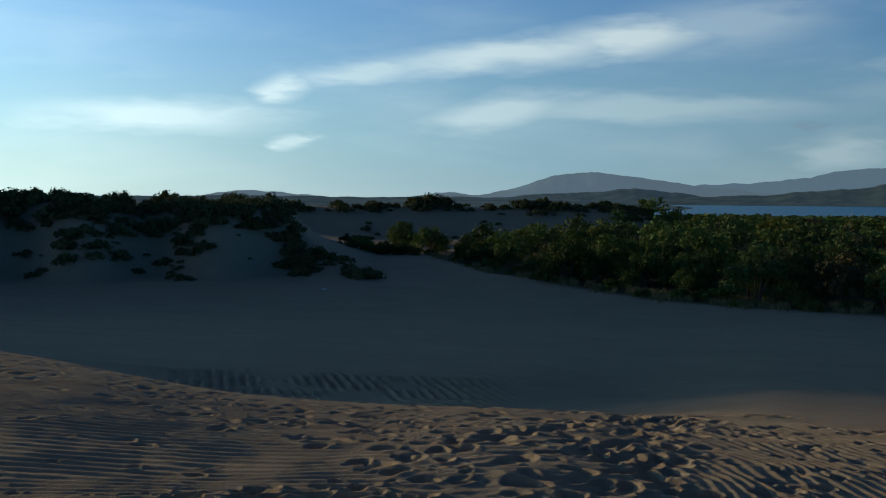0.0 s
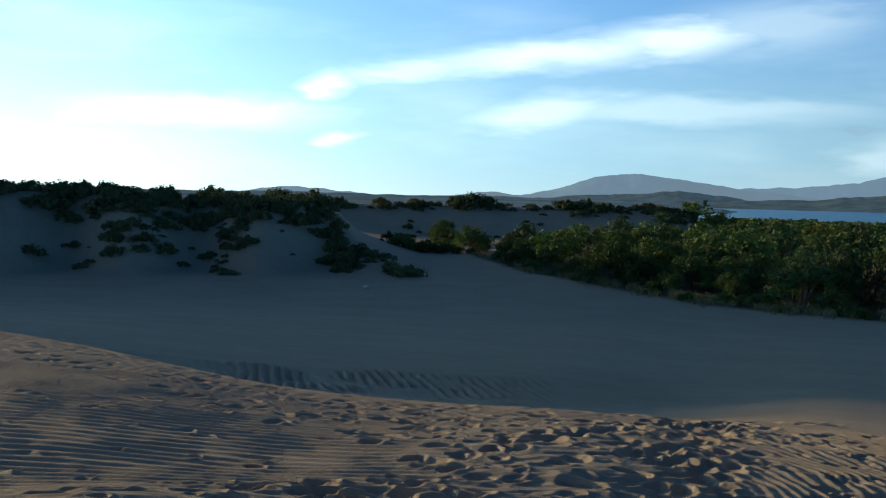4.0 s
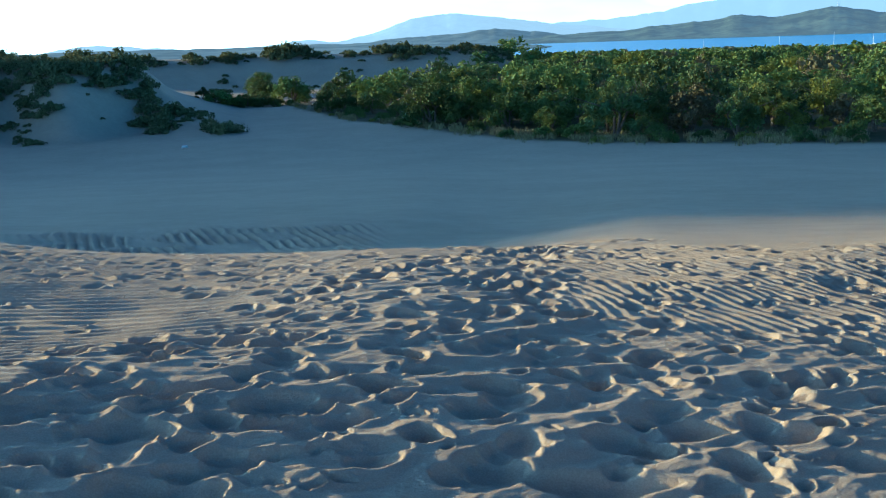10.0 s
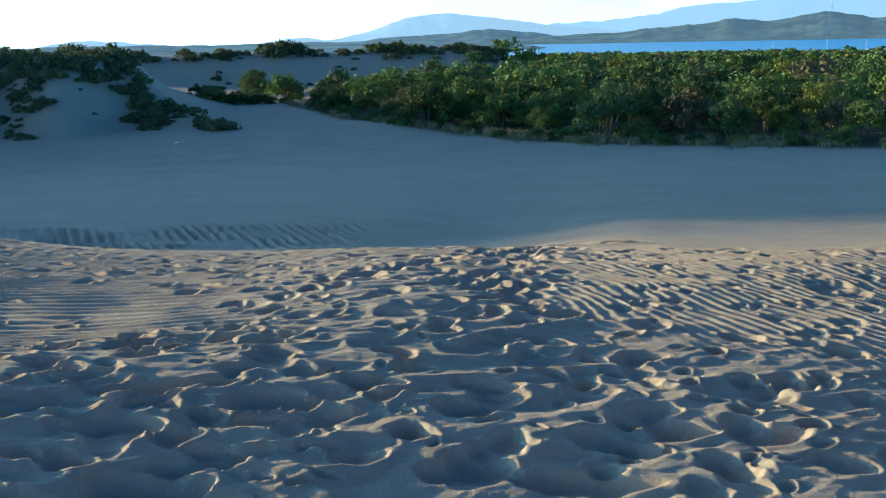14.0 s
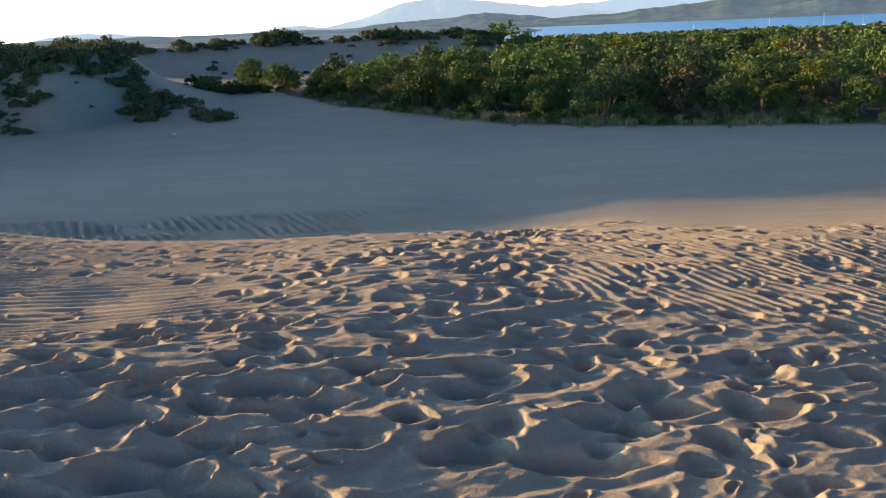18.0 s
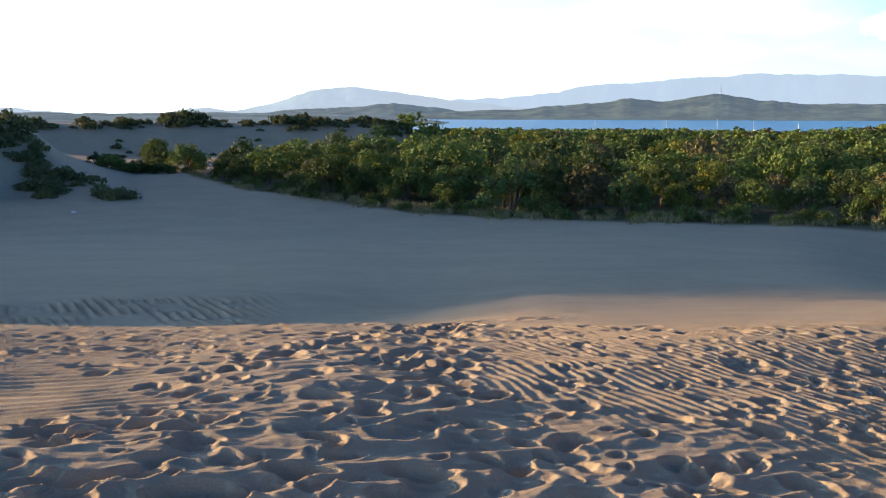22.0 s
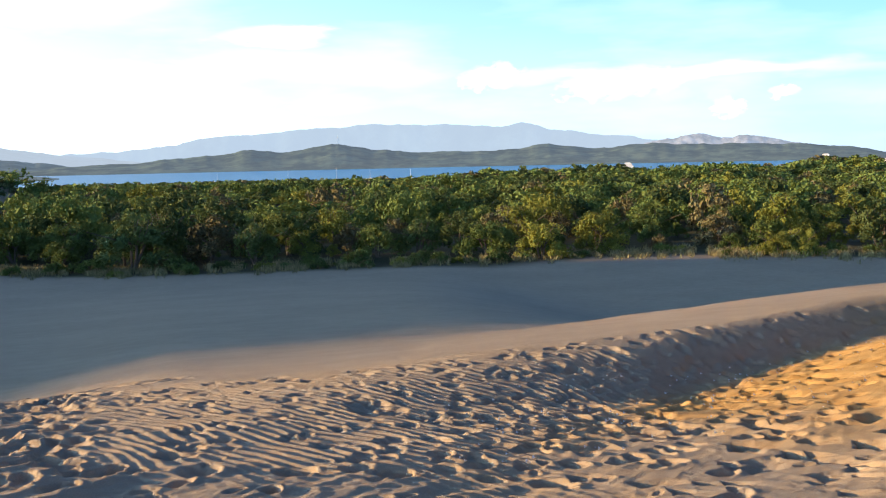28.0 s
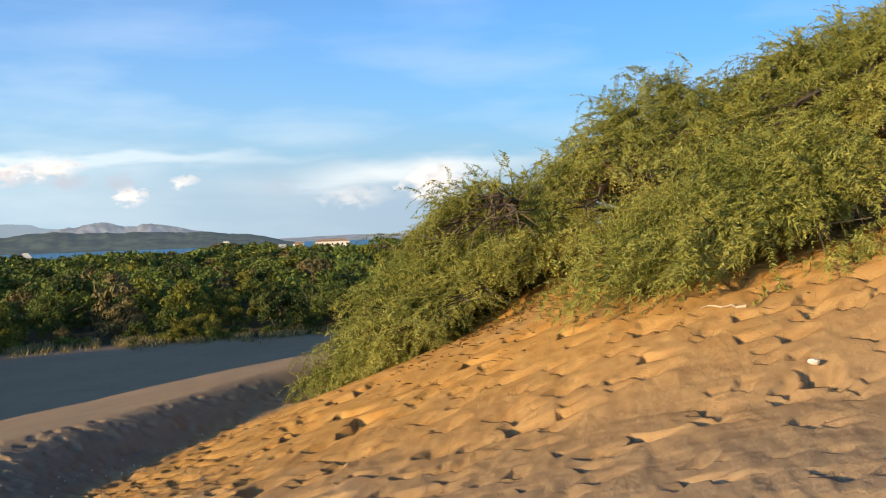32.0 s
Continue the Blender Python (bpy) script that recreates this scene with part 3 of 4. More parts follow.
# heel and toe marks among the larger prints
for _ in range(520):
    d = 1.9 + 5.6 * rng.random()
    a = -34 + 90 * rng.random()
    if a < -2 and d > 4.6 and rng.random() < 0.6:
        continue
    size = 0.025 + 0.035 * rng.random()
    stamp(d * math.sin(radians(a)), d * math.cos(radians(a)), radians(rng.gauss(10, 50)), size * 1.2, size * (0.5 + 0.4 * rng.random()), 0.008 + 0.012 * rng.random(), 0.004 + 0.006 * rng.random())


def notch(cx, cy, turn, run, half, depth):
    """A print that the wind has half filled: a sharp lip towards the sun and a long ramp away from it."""
    d0, a0 = math.hypot(cx, cy), math.degrees(math.atan2(cx, cy))
    reach = run + half
    j0, j1 = np.searchsorted(DIST, [d0 - reach, d0 + reach])
    da = math.degrees(reach / max(d0, 0.5))
    i0, i1 = np.searchsorted(AZ, [a0 - da, a0 + da])
    if i1 <= i0 or j1 <= j0:
        return
    dx, dy = WX[i0:i1, j0:j1] - cx, WY[i0:i1, j0:j1] - cy
    c, s = math.cos(turn), math.sin(turn)
    ax, ay = SHADE[0] * c - SHADE[1] * s, SHADE[0] * s + SHADE[1] * c
    u, v = dx * ax + dy * ay, (-dx * ay + dy * ax) / half
    u = u + 0.25 * half * v * v
    ramp = np.where(u > 0, np.clip(1 - u / run, 0, 1), np.clip(1 + u / 0.012, 0, 1))
    hole = -depth * ramp * (1 - smooth(np.abs(v), 0.55, 1.1))
    PIT[i0:i1, j0:j1] = np.minimum(PIT[i0:i1, j0:j1], hole)


# fewer, crisper prints on the sunlit slope
for _ in range(1050):
    d = 2.6 + 10.5 * rng.random() ** 0.8
    a = 44 + 64 * rng.random()
    x, y = d * math.sin(radians(a)), d * math.cos(radians(a))
    if y > np.interp(x, [1.3, 3, 5.8, 8.9, 14], [2.4, 3.7, 4.8, 5.3, 4.8]) or x < 1.6:
        continue
    big = rng.random() ** 1.8 * min(1.0, 0.25 + d / 9)
    notch(x, y, radians(rng.gauss(-8, 22)), 0.14 + 0.26 * big, 0.04 + 0.07 * big, 0.026 + 0.055 * big)
# scuffed, uneven sand between the prints
trod = smooth(AZD, -40, -25) * (1 - 0.9 * right_field) * (1 - 0.85 * left_field) * (1 - smooth(G_D, 7.5, 9)) * (1 - 0.6 * slope_side)
crease = np.abs(fractal((GX + 0.25 * GY) / 0.55, (GY - 0.15 * GX) / 0.24, 83, 3) - 0.5)
mid_crease = np.abs(fractal((GX + 0.1 * GY) / 0.26, (GY - 0.3 * GX) / 0.12, 85, 3) - 0.5)
fine_crease = np.abs(fractal(GX / 0.17 + 0.3 * GY, GY / 0.08, 91, 2) - 0.5)
GZ += PIT + RIM * np.clip(1 + PIT / 0.012, 0, 1) + (trod + 0.8 * smooth(AZD, 36, 50) * (1 - slope_side) * smooth(G_D / dcg, 0.3, 0.45) * (1 - smooth(G_D / dcg, 0.8, 0.98))) * (0.085 * (0.12 - crease) + 0.035 * (0.12 - mid_crease) + 0.016 * (0.12 - fine_crease))
slack = slope_side * (1 - smooth(G_D, 14, 20))
GZ += slack * (0.02 * (0.15 - np.abs(fractal((GX + 0.3 * GY) / 0.8, (GY - 0.2 * GX) / 0.22, 87, 3) - 0.5)) + 0.012 * (0.15 - np.abs(fractal((GX + 0.15 * GY) / 0.10, (GY - 0.1 * GX) / 0.42, 89, 2) - 0.5)))

# the land farther off, on a coarser net that meets the fine one
FAR_COLS = np.concatenate([np.arange(0, FAN0), np.arange(FAN0, FAN1, 4), np.arange(FAN1, len(AZ))])
far = [DIST[-1] * 1.012]
while far[-1] < 330:
    far.append(far[-1] * 1.017)
while far[-1] < 4700:
    far.append(far[-1] * 1.04)
F_AZ, F_D = np.meshgrid(np.radians(AZ[FAR_COLS]), np.array(far), indexing="ij")
FX, FY = F_D * np.sin(F_AZ), F_D * np.cos(F_AZ)
FZ = base_height(FX, FY)
n_near, n_far, far0 = len(DIST), len(far), len(AZ) * len(DIST)
LX, LY, LZ = (np.concatenate([p.ravel(), q.ravel()]) for p, q in ((GX, FX), (GY, FY), (GZ, FZ)))
LD, LA = np.hypot(LX, LY), np.concatenate([AZD.ravel(), np.degrees(F_AZ).ravel()])

# what covers the ground: soil under the woods, red-brown earth under the mesquite
DT = tab(AZ, [-180, -30, -6, 2, 6, 12, 19, 26, 36, 45, 52, 56, 62, 180], [400, 400, 300, 132, 108, 90, 79, 78, 78, 81, 88, 81, 86, 90])  # how far off the wood begins
edge_at = np.interp(LA, AZ, DT)
soil = smooth(LD + 6 * (fractal(LX / 7, LY / 7, 51) - 0.5), edge_at - 5, edge_at - 0.5)
back_dune = np.exp(-(((LD - 205) / 55) ** 2)) * (1 - smooth(LA, 12, 19))
soil = soil * (1 - smooth(back_dune, 0.1, 0.4))
dune_scrub = smooth(LZ, -3.5, 0) * smooth(LD, 90, 112) * smooth(fractal(LX / 6, LY / 6, 61), 0.45, 0.62) * (LA < 0) * (LD < 140)
soil = np.maximum(soil, 0.55 * dune_scrub)
toe_at = np.interp(LX, [-1, 0, 0.5, 1.3, 3, 5.8, 8.9, 11, 14, 20], [0.6, 1.3, 2.0, 2.8, 4.2, 5.1, 5.6, 5.35, 5.0, 4.0])
clay = smooth(LX + 0.5 * LY, 3.0, 9.5) * (1 - smooth(LX, 15, 18)) * (1 - smooth(LY, toe_at - 0.6, toe_at + 0.1)) * smooth(fractal(LX / 1.2, LY / 1.2, 71) + 0.3 * smooth(LX, 3.0, 9.0), 0.2, 0.6) * (LD < 25)

i, j = np.meshgrid(np.arange(len(AZ)), np.arange(n_near - 1), indexing="ij")
i2 = (i + 1) % len(AZ)
fine_faces = np.stack([i2 * n_near + j, i * n_near + j, i * n_near + j + 1, i2 * n_near + j + 1], -1).reshape(-1, 4)
i, j = np.meshgrid(np.arange(len(FAR_COLS)), np.arange(n_far - 1), indexing="ij")
i2 = (i + 1) % len(FAR_COLS)
far_faces = far0 + np.stack([i2 * n_far + j, i * n_far + j, i * n_far + j + 1, i2 * n_far + j + 1], -1).reshape(-1, 4)
loops, sizes = [np.concatenate([fine_faces, far_faces]).ravel()], [np.full(len(fine_faces) + len(far_faces), 4)]
for k, c0 in enumerate(FAR_COLS):
    k2 = (k + 1) % len(FAR_COLS)
    c1 = FAR_COLS[k2] if k2 else len(AZ)
    rim_row = [(c % len(AZ)) * n_near + n_near - 1 for c in range(c1, c0 - 1, -1)]
    loops.append(np.array(rim_row + [far0 + k * n_far, far0 + k2 * n_far]))
    sizes.append(np.array([len(rim_row) + 2]))
loops, sizes = np.concatenate(loops), np.concatenate(sizes)
me = bpy.data.meshes.new("ground")
me.vertices.add(len(LX))
me.vertices.foreach_set("co", np.stack([LX, LY, LZ], -1).astype(np.float32).ravel())
me.loops.add(len(loops))
me.loops.foreach_set("vertex_index", loops.astype(np.int32))
me.polygons.add(len(sizes))
me.polygons.foreach_set("loop_start", np.concatenate([[0], np.cumsum(sizes)[:-1]]).astype(np.int32))
me.update(calc_edges=True)
me.validate()
me.shade_smooth()
cov = me.color_attributes.new("cover", "FLOAT_COLOR", "POINT")
cov.data.foreach_set("color", np.stack([soil, clay, 0 * soil, 1 + 0 * soil], -1).astype(np.float32).ravel())
me.materials.append(MAT_GROUND)
ground = tagged(new("ground", me), "rippled and trodden beige dune sand falling to a wooded plain", "ground", kind="structure")


def land(x, y):
    return float(base_height(np.array([float(x)]), np.array([float(y)]))[0])


# ---- the bay ----
ring = [(r * math.sin(radians(t)), r * math.cos(radians(t)), SEA) for r in (420, 4800) for t in range(0, 360, 4)]
water = tagged(new("water", mesh_from("water", ring, [(i, (i + 1) % 90, 90 + (i + 1) % 90, 90 + i) for i in range(90)], MAT_WATER)), "calm blue water of the bay beyond the woods", "water", kind="structure")


# ---- hills beyond the bay ----
def hill_band(name, label, dist, depth, xs, ys, mat, rough, foot=SEA - 1, seed=0, ragged=0.16):
    """A long hill whose skyline follows elevation angles over the azimuth."""
    az = np.arange(xs[0], xs[-1] + 0.01, 0.12)
    el = np.interp(az, xs, ys)
    el = (el + np.interp(az - 0.4, xs, ys) + np.interp(az + 0.4, xs, ys)) / 3
    el = el + ragged * (fractal(az * 1.3, az * 0, seed + 2, 4) - 0.5)
    prof = np.linspace(0, 1, 26)
    A, P = np.meshgrid(az, prof, indexing="ij")
    D = dist + depth * P
    X, Y = D * np.sin(np.radians(A)), D * np.cos(np.radians(A))
    top = 1.6 + (dist + depth * 0.7) * np.tan(np.radians(el))[:, None]
    shape = np.where(P < 0.7, smooth(P, -0.25, 0.7) * 0.55 + 0.45 * P / 0.7, 1 - 0.5 * smooth(P, 0.7, 1.0))
    shape = shape - 0.085 * (1 - P / 0.7).clip(0)
    n = fractal(X / rough, Y / rough, seed, 5) - 0.5
    Z = foot + (top - foot) * shape + n * (top - foot) * 0.35 * np.sin(np.pi * np.clip(P / 0.7, 0, 1)) + 0.16 * (top - foot) * (fractal(X / (rough * 0.22), Y / (rough * 0.22), seed + 9, 5) - 0.5) * np.clip(P / 0.15, 0, 1) * (1 - 0.55 * (P > 0.65))
    ob = new(name, mesh_from(name, np.stack([X, Y, Z], -1).reshape(-1, 3), grid_faces(len(az), len(prof)), mat))
    return tagged(ob, label, "hill", kind="structure")


def haze_glow_material(name, colour, strength, dark, scale):
    """Land so far off that haze covers it; the haze is an even glow put into the material."""
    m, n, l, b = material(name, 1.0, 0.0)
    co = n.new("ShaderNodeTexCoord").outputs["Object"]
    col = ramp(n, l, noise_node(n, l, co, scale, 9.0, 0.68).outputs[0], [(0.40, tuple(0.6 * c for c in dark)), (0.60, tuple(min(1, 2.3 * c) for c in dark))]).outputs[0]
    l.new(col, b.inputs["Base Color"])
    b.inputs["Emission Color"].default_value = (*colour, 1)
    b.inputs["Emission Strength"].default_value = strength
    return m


# the glow colour and strength stand in for the haze at each distance
MAT_FAR = haze_glow_material("hazy_mountain", (0.54, 0.67, 0.84), 0.47, (0.04, 0.06, 0.06), 0.003)
MAT_MID = haze_glow_material("hazy_hill", (0.42, 0.58, 0.76), 0.15, (0.06, 0.07, 0.06), 0.008)
MAT_NEARHILL = haze_glow_material("hazed_green_hill", (0.40, 0.54, 0.72), 0.15, (0.040, 0.052, 0.034), 0.016)
MAT_ROCKS = haze_glow_material("hazy_rock", (0.50, 0.60, 0.76), 0.34, (0.09, 0.09, 0.10), 0.02)
MAT_FARTHEST = haze_glow_material("hazed_pale_mountain", (0.52, 0.68, 0.89), 0.51, (0.015, 0.022, 0.022), 0.003)
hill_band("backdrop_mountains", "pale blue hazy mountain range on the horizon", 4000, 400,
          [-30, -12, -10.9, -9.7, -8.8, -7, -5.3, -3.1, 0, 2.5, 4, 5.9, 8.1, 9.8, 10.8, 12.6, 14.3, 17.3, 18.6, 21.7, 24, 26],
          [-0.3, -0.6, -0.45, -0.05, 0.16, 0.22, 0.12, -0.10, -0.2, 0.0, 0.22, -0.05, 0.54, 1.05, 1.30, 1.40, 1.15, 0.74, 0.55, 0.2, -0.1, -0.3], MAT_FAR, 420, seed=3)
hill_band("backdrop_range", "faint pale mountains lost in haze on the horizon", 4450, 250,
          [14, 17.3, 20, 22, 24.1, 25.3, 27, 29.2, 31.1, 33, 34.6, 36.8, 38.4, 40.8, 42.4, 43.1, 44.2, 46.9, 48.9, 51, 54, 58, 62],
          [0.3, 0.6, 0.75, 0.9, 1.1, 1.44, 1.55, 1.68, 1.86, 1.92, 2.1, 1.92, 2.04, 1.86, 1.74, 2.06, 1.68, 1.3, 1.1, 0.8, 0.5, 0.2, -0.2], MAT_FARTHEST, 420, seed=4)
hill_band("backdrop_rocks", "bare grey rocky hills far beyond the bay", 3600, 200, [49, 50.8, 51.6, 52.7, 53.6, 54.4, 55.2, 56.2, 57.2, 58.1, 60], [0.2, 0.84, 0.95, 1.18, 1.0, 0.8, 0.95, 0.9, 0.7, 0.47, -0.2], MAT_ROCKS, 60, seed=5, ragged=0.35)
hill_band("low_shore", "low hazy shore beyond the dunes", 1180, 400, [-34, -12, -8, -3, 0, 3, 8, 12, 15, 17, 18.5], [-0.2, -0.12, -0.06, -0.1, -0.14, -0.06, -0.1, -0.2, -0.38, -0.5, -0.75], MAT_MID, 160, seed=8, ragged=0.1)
# land strip added where haze would hide the sea's horizon
hill_band("haze_strip", "low strip of land standing in for the haze beyond the houses", 3000, 300, [57, 60, 66, 74, 90, 120], [-0.5, -0.1, 0.0, -0.02, 0.0, -0.1], MAT_ROCKS, 200, seed=12, ragged=0.06)
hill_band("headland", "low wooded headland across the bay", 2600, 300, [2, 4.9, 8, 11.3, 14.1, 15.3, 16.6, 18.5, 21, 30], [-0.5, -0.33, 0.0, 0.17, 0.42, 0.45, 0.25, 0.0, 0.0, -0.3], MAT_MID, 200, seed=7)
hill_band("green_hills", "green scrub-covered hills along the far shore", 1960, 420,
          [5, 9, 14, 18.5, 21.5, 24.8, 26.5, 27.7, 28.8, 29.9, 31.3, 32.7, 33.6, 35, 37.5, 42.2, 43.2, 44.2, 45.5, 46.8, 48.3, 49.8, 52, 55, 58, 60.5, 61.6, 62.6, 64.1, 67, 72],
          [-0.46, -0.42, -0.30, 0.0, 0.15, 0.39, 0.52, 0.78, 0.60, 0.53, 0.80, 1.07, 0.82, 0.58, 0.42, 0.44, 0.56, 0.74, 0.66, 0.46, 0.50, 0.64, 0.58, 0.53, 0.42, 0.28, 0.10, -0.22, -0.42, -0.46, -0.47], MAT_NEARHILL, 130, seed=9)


# ---- trees ----
def blob_points(rs, n, squash=0.8):
    p = rs.normal(size=(n, 3))
    p /= np.linalg.norm(p, axis=1)[:, None]
    p *= rs.uniform(0.78, 1.0, (n, 1))
    p[:, 2] *= squash
    return p


def leaf_quads(centres, normals, size, rs):
    """Small bent leaf clumps: two triangles each, turned at random."""
    n = len(centres)
    t = rs.normal(size=(n, 3))
    t -= normals * (t * normals).sum(1)[:, None]
    t /= np.linalg.norm(t, axis=1)[:, None] + 1e-9
    b = np.cross(normals, t)
    s = size * rs.uniform(0.6, 1.3, (n, 1))
    w = s * rs.uniform(0.5, 0.9, (n, 1))
    v = np.stack([centres - t * s, centres - b * w + normals * s * 0.25, centres + t * s, centres + b * w + normals * s * 0.25], 1)
    return v.reshape(-1, 3)


def crown_arrays(rs, height, spread, clumps, leaves, size, low=0.25, heart=12):
    """A dome of uneven clumps of leaves, thick towards the ground, with gaps between them."""
    out = []
    for k in range(clumps):
        a, f = 2.4 * k + rs.uniform(-0.5, 0.5), math.sqrt((k + rs.uniform(0, 1)) / clumps)
        r = spread * 0.80 * f
        dome = math.sqrt(max(1 - 0.92 * f * f, 0.05))
        zc = height * (low + (0.80 - low) * dome * rs.uniform(0.62, 1.08) - 0.10 * f)
        rad = spread * rs.uniform(0.20, 0.40)
        p = blob_points(rs, leaves, 0.8)
        nrm = p / (np.linalg.norm(p, axis=1)[:, None] + 1e-9) + rs.normal(size=p.shape) * 0.42 + np.array([0, 0, 0.15])
        nrm /= np.linalg.norm(nrm, axis=1)[:, None]
        out.append(leaf_quads(p * rad * rs.uniform(0.8, 1.2, 3) + np.array([r * math.cos(a), r * math.sin(a), zc]), nrm, size, rs))
        # large quads inside the clump, added to stop light passing through it
        core = blob_points(rs, heart, 0.8)
        nrm = core / np.linalg.norm(core, axis=1)[:, None]
        out.append(leaf_quads(core * rad * 0.5 + np.array([r * math.cos(a), r * math.sin(a), zc]), nrm, rad * 0.36, rs))
    v = np.concatenate(out)
    v[:, 2] = np.maximum(v[:, 2], 0.03)
    return v


def quads(v):
    return np.arange(len(v)).reshape(-1, 4)


def limb(bm, p0, p1, r0, r1, sides=6):
    axis = (p1 - p0).normalized()
    side = axis.orthogonal().normalized()
    up = axis.cross(side)
    rings = []
    for p, r in ((p0, r0), (p1, r1)):
        rings.append([bm.verts.new(p + (side * math.cos(2 * math.pi * k / sides) + up * math.sin(2 * math.pi * k / sides)) * r) for k in range(sides)])
    for k in range(sides):
        bm.faces.new((rings[0][k], rings[0][(k + 1) % sides], rings[1][(k + 1) % sides], rings[1][k]))
    bm.faces.new(rings[1])


def trunk_mesh(rs, height, spread):
    bm = bmesh.new()
    for k in range(rs.integers(1, 4)):
        p = Vector((rs.normal() * 0.12, rs.normal() * 0.12, -0.1))
        q = p + Vector((rs.normal() * 0.25, rs.normal() * 0.25, height * 0.4))
        limb(bm, p, q, 0.10, 0.065)
        for _ in range(4):
            e = q + Vector((rs.normal() * spread * 0.4, rs.normal() * spread * 0.4, height * rs.uniform(0.15, 0.4)))
            limb(bm, q, e, 0.05, 0.015, 5)
    me = bpy.data.meshes.new("trunk")
    bm.to_mesh(me)
    bm.free()
    me.materials.append(MAT_BARK)
    return me


def make_tree(name, seed, height, spread, clumps, leaves, size, mat, label, low=0.2):
    rs = np.random.default_rng(seed)
    root = tagged(new(name), label, "tree" if "tree" in name else "shrub")
    part_mesh("trunk", trunk_mesh(rs, height, spread), root)
    v = crown_arrays(rs, height, spread, clumps, leaves, size, low)
    part_mesh("crown", mesh_from("crown", v, quads(v), mat, False), root)
    return root
rng = random.Random(21)
KINDS = [
    make_tree("broad_tree", 1, 3.6, 2.2, 18, 150, 0.082, MAT_LEAF, "rounded green tree at the edge of the sand", 0.05),
    make_tree("broad_tree", 2, 3.2, 2.4, 18, 150, 0.082, MAT_LEAF, "spreading green tree among dense scrub", 0.05),
    make_tree("broad_tree", 3, 3.8, 2.0, 18, 150, 0.082, MAT_LEAF_DARK, "dark green tree among dense scrub", 0.05),
    make_tree("broad_tree", 4, 4.0, 2.0, 18, 150, 0.082, MAT_LEAF_YELLOW, "sunlit yellow-green tree at the edge of the sand", 0.05),
    make_tree("broad_tree", 5, 3.0, 2.1, 18, 150, 0.082, MAT_LEAF_DRY, "half-dry brownish tree among green scrub", 0.05),
    make_tree("low_shrub", 6, 1.5, 1.5, 11, 110, 0.075, MAT_LEAF, "low green shrub at the edge of the sand", 0.05),
    make_tree("low_shrub", 7, 1.1, 1.3, 10, 110, 0.07, MAT_LEAF_YELLOW, "low yellow-green shrub at the edge of the sand", 0.05),
]
GROUPS = ["trees at the edge of the wood"] * 5 + ["shrubs at the edge of the wood"] * 2
used = set()


def plant(kind, az, d, scale=1.0, sink=0.0):
    x, y = d * math.sin(radians(az)), d * math.cos(radians(az))
    m = pose(x, y, land(x, y) - sink, 0, 0, rng.uniform(0, 360)) @ Matrix.Diagonal((scale * rng.uniform(0.9, 1.1), scale * rng.uniform(0.9, 1.1), scale, 1))
    src = KINDS[kind]
    if kind not in used:
        used.add(kind)
        src.matrix_basis = m
        tagged(src, group=GROUPS[kind])
        return src
    ob = copy_thing(src, Matrix.Identity(4))
    ob.matrix_basis = m
    return ob


def wood_edge(az):
    return float(np.interp(az, AZ, DT))


# front rows of the wood
for row in range(4):
    az = 1.5
    while az < 75:
        d = wood_edge(az) + 2 + row * 4.5 + rng.uniform(-1.2, 1.5)
        if row == 0 and rng.random() < 0.55:
            plant(rng.choice((5, 6, 5)), az, d - 2.2, rng.uniform(0.6, 1.0))
        else:
            plant(rng.choice((0, 1, 2, 0, 1, 3, 4) if az > 20 else (0, 1, 2, 2, 0, 1)), az, d, rng.choice((0.4, 0.6, 0.85, 1.1, 1.3)) * rng.uniform(0.85, 1.1))
        az += math.degrees(rng.uniform(2.6, 6.0) / d)
# low scrub in front of them
az = 2.5
while az < 66:
    plant(rng.choice((5, 6, 5)), az, wood_edge(az) + rng.uniform(-2.6, 0.8), rng.uniform(0.3, 0.75), 0.1)
    az += math.degrees(rng.uniform(0.8, 3.6) / 80)
# the yellow-green tree that stands out at the edge of the sand
plant(3, 44.2, wood_edge(44.2) - 0.3, 1.15, 0.7)
plant(3, 47.3, wood_edge(47.3) + 2.5, 1.3, 0.6)
plant(3, 57.0, wood_edge(57.0) - 0.5, 0.75, 0.5)
plant(3, 58.2, wood_edge(58.2) + 0.3, 0.8, 0.5)

# the wood behind, too many to count
rs = np.random.default_rng(77)
protos = [[crown_arrays(np.random.default_rng(100 + 10 * g + k), 3.4, 2.2, 11, n, s, 0.12, h) for k in range(6)] for g, (n, s, h) in enumerate(((64, 0.14, 8), (30, 0.21, 4), (11, 0.40, 2)))]
chunks = {"leaf": [], "dark": [], "yellow": [], "dry": []}
spots = []
d = 84.0
while d < 680:
    step = 3.7 * (d / 84) ** 0.5
    for az in np.arange(-2, 78, math.degrees(step * 0.95 / d)):
        dd = d + rs.uniform(-0.6, 0.6) * step
        az = az + rs.uniform(-0.35, 0.35) * step / d * 57
        if dd < wood_edge(az) + 19 or (az < 18 and (162 + 12 * max(az - 10, 0) if az > 1.5 else 60) < dd < 290) or (62 < az < 68 and 500 < dd < 640):
            continue
        spots.append((dd * math.sin(radians(az)), dd * math.cos(radians(az)), dd, step))
    d += step
spots = np.array(spots)
heights = base_height(spots[:, 0], spots[:, 1])
rises = value_noise(spots[:, 0] / 11, spots[:, 1] / 11, 3)
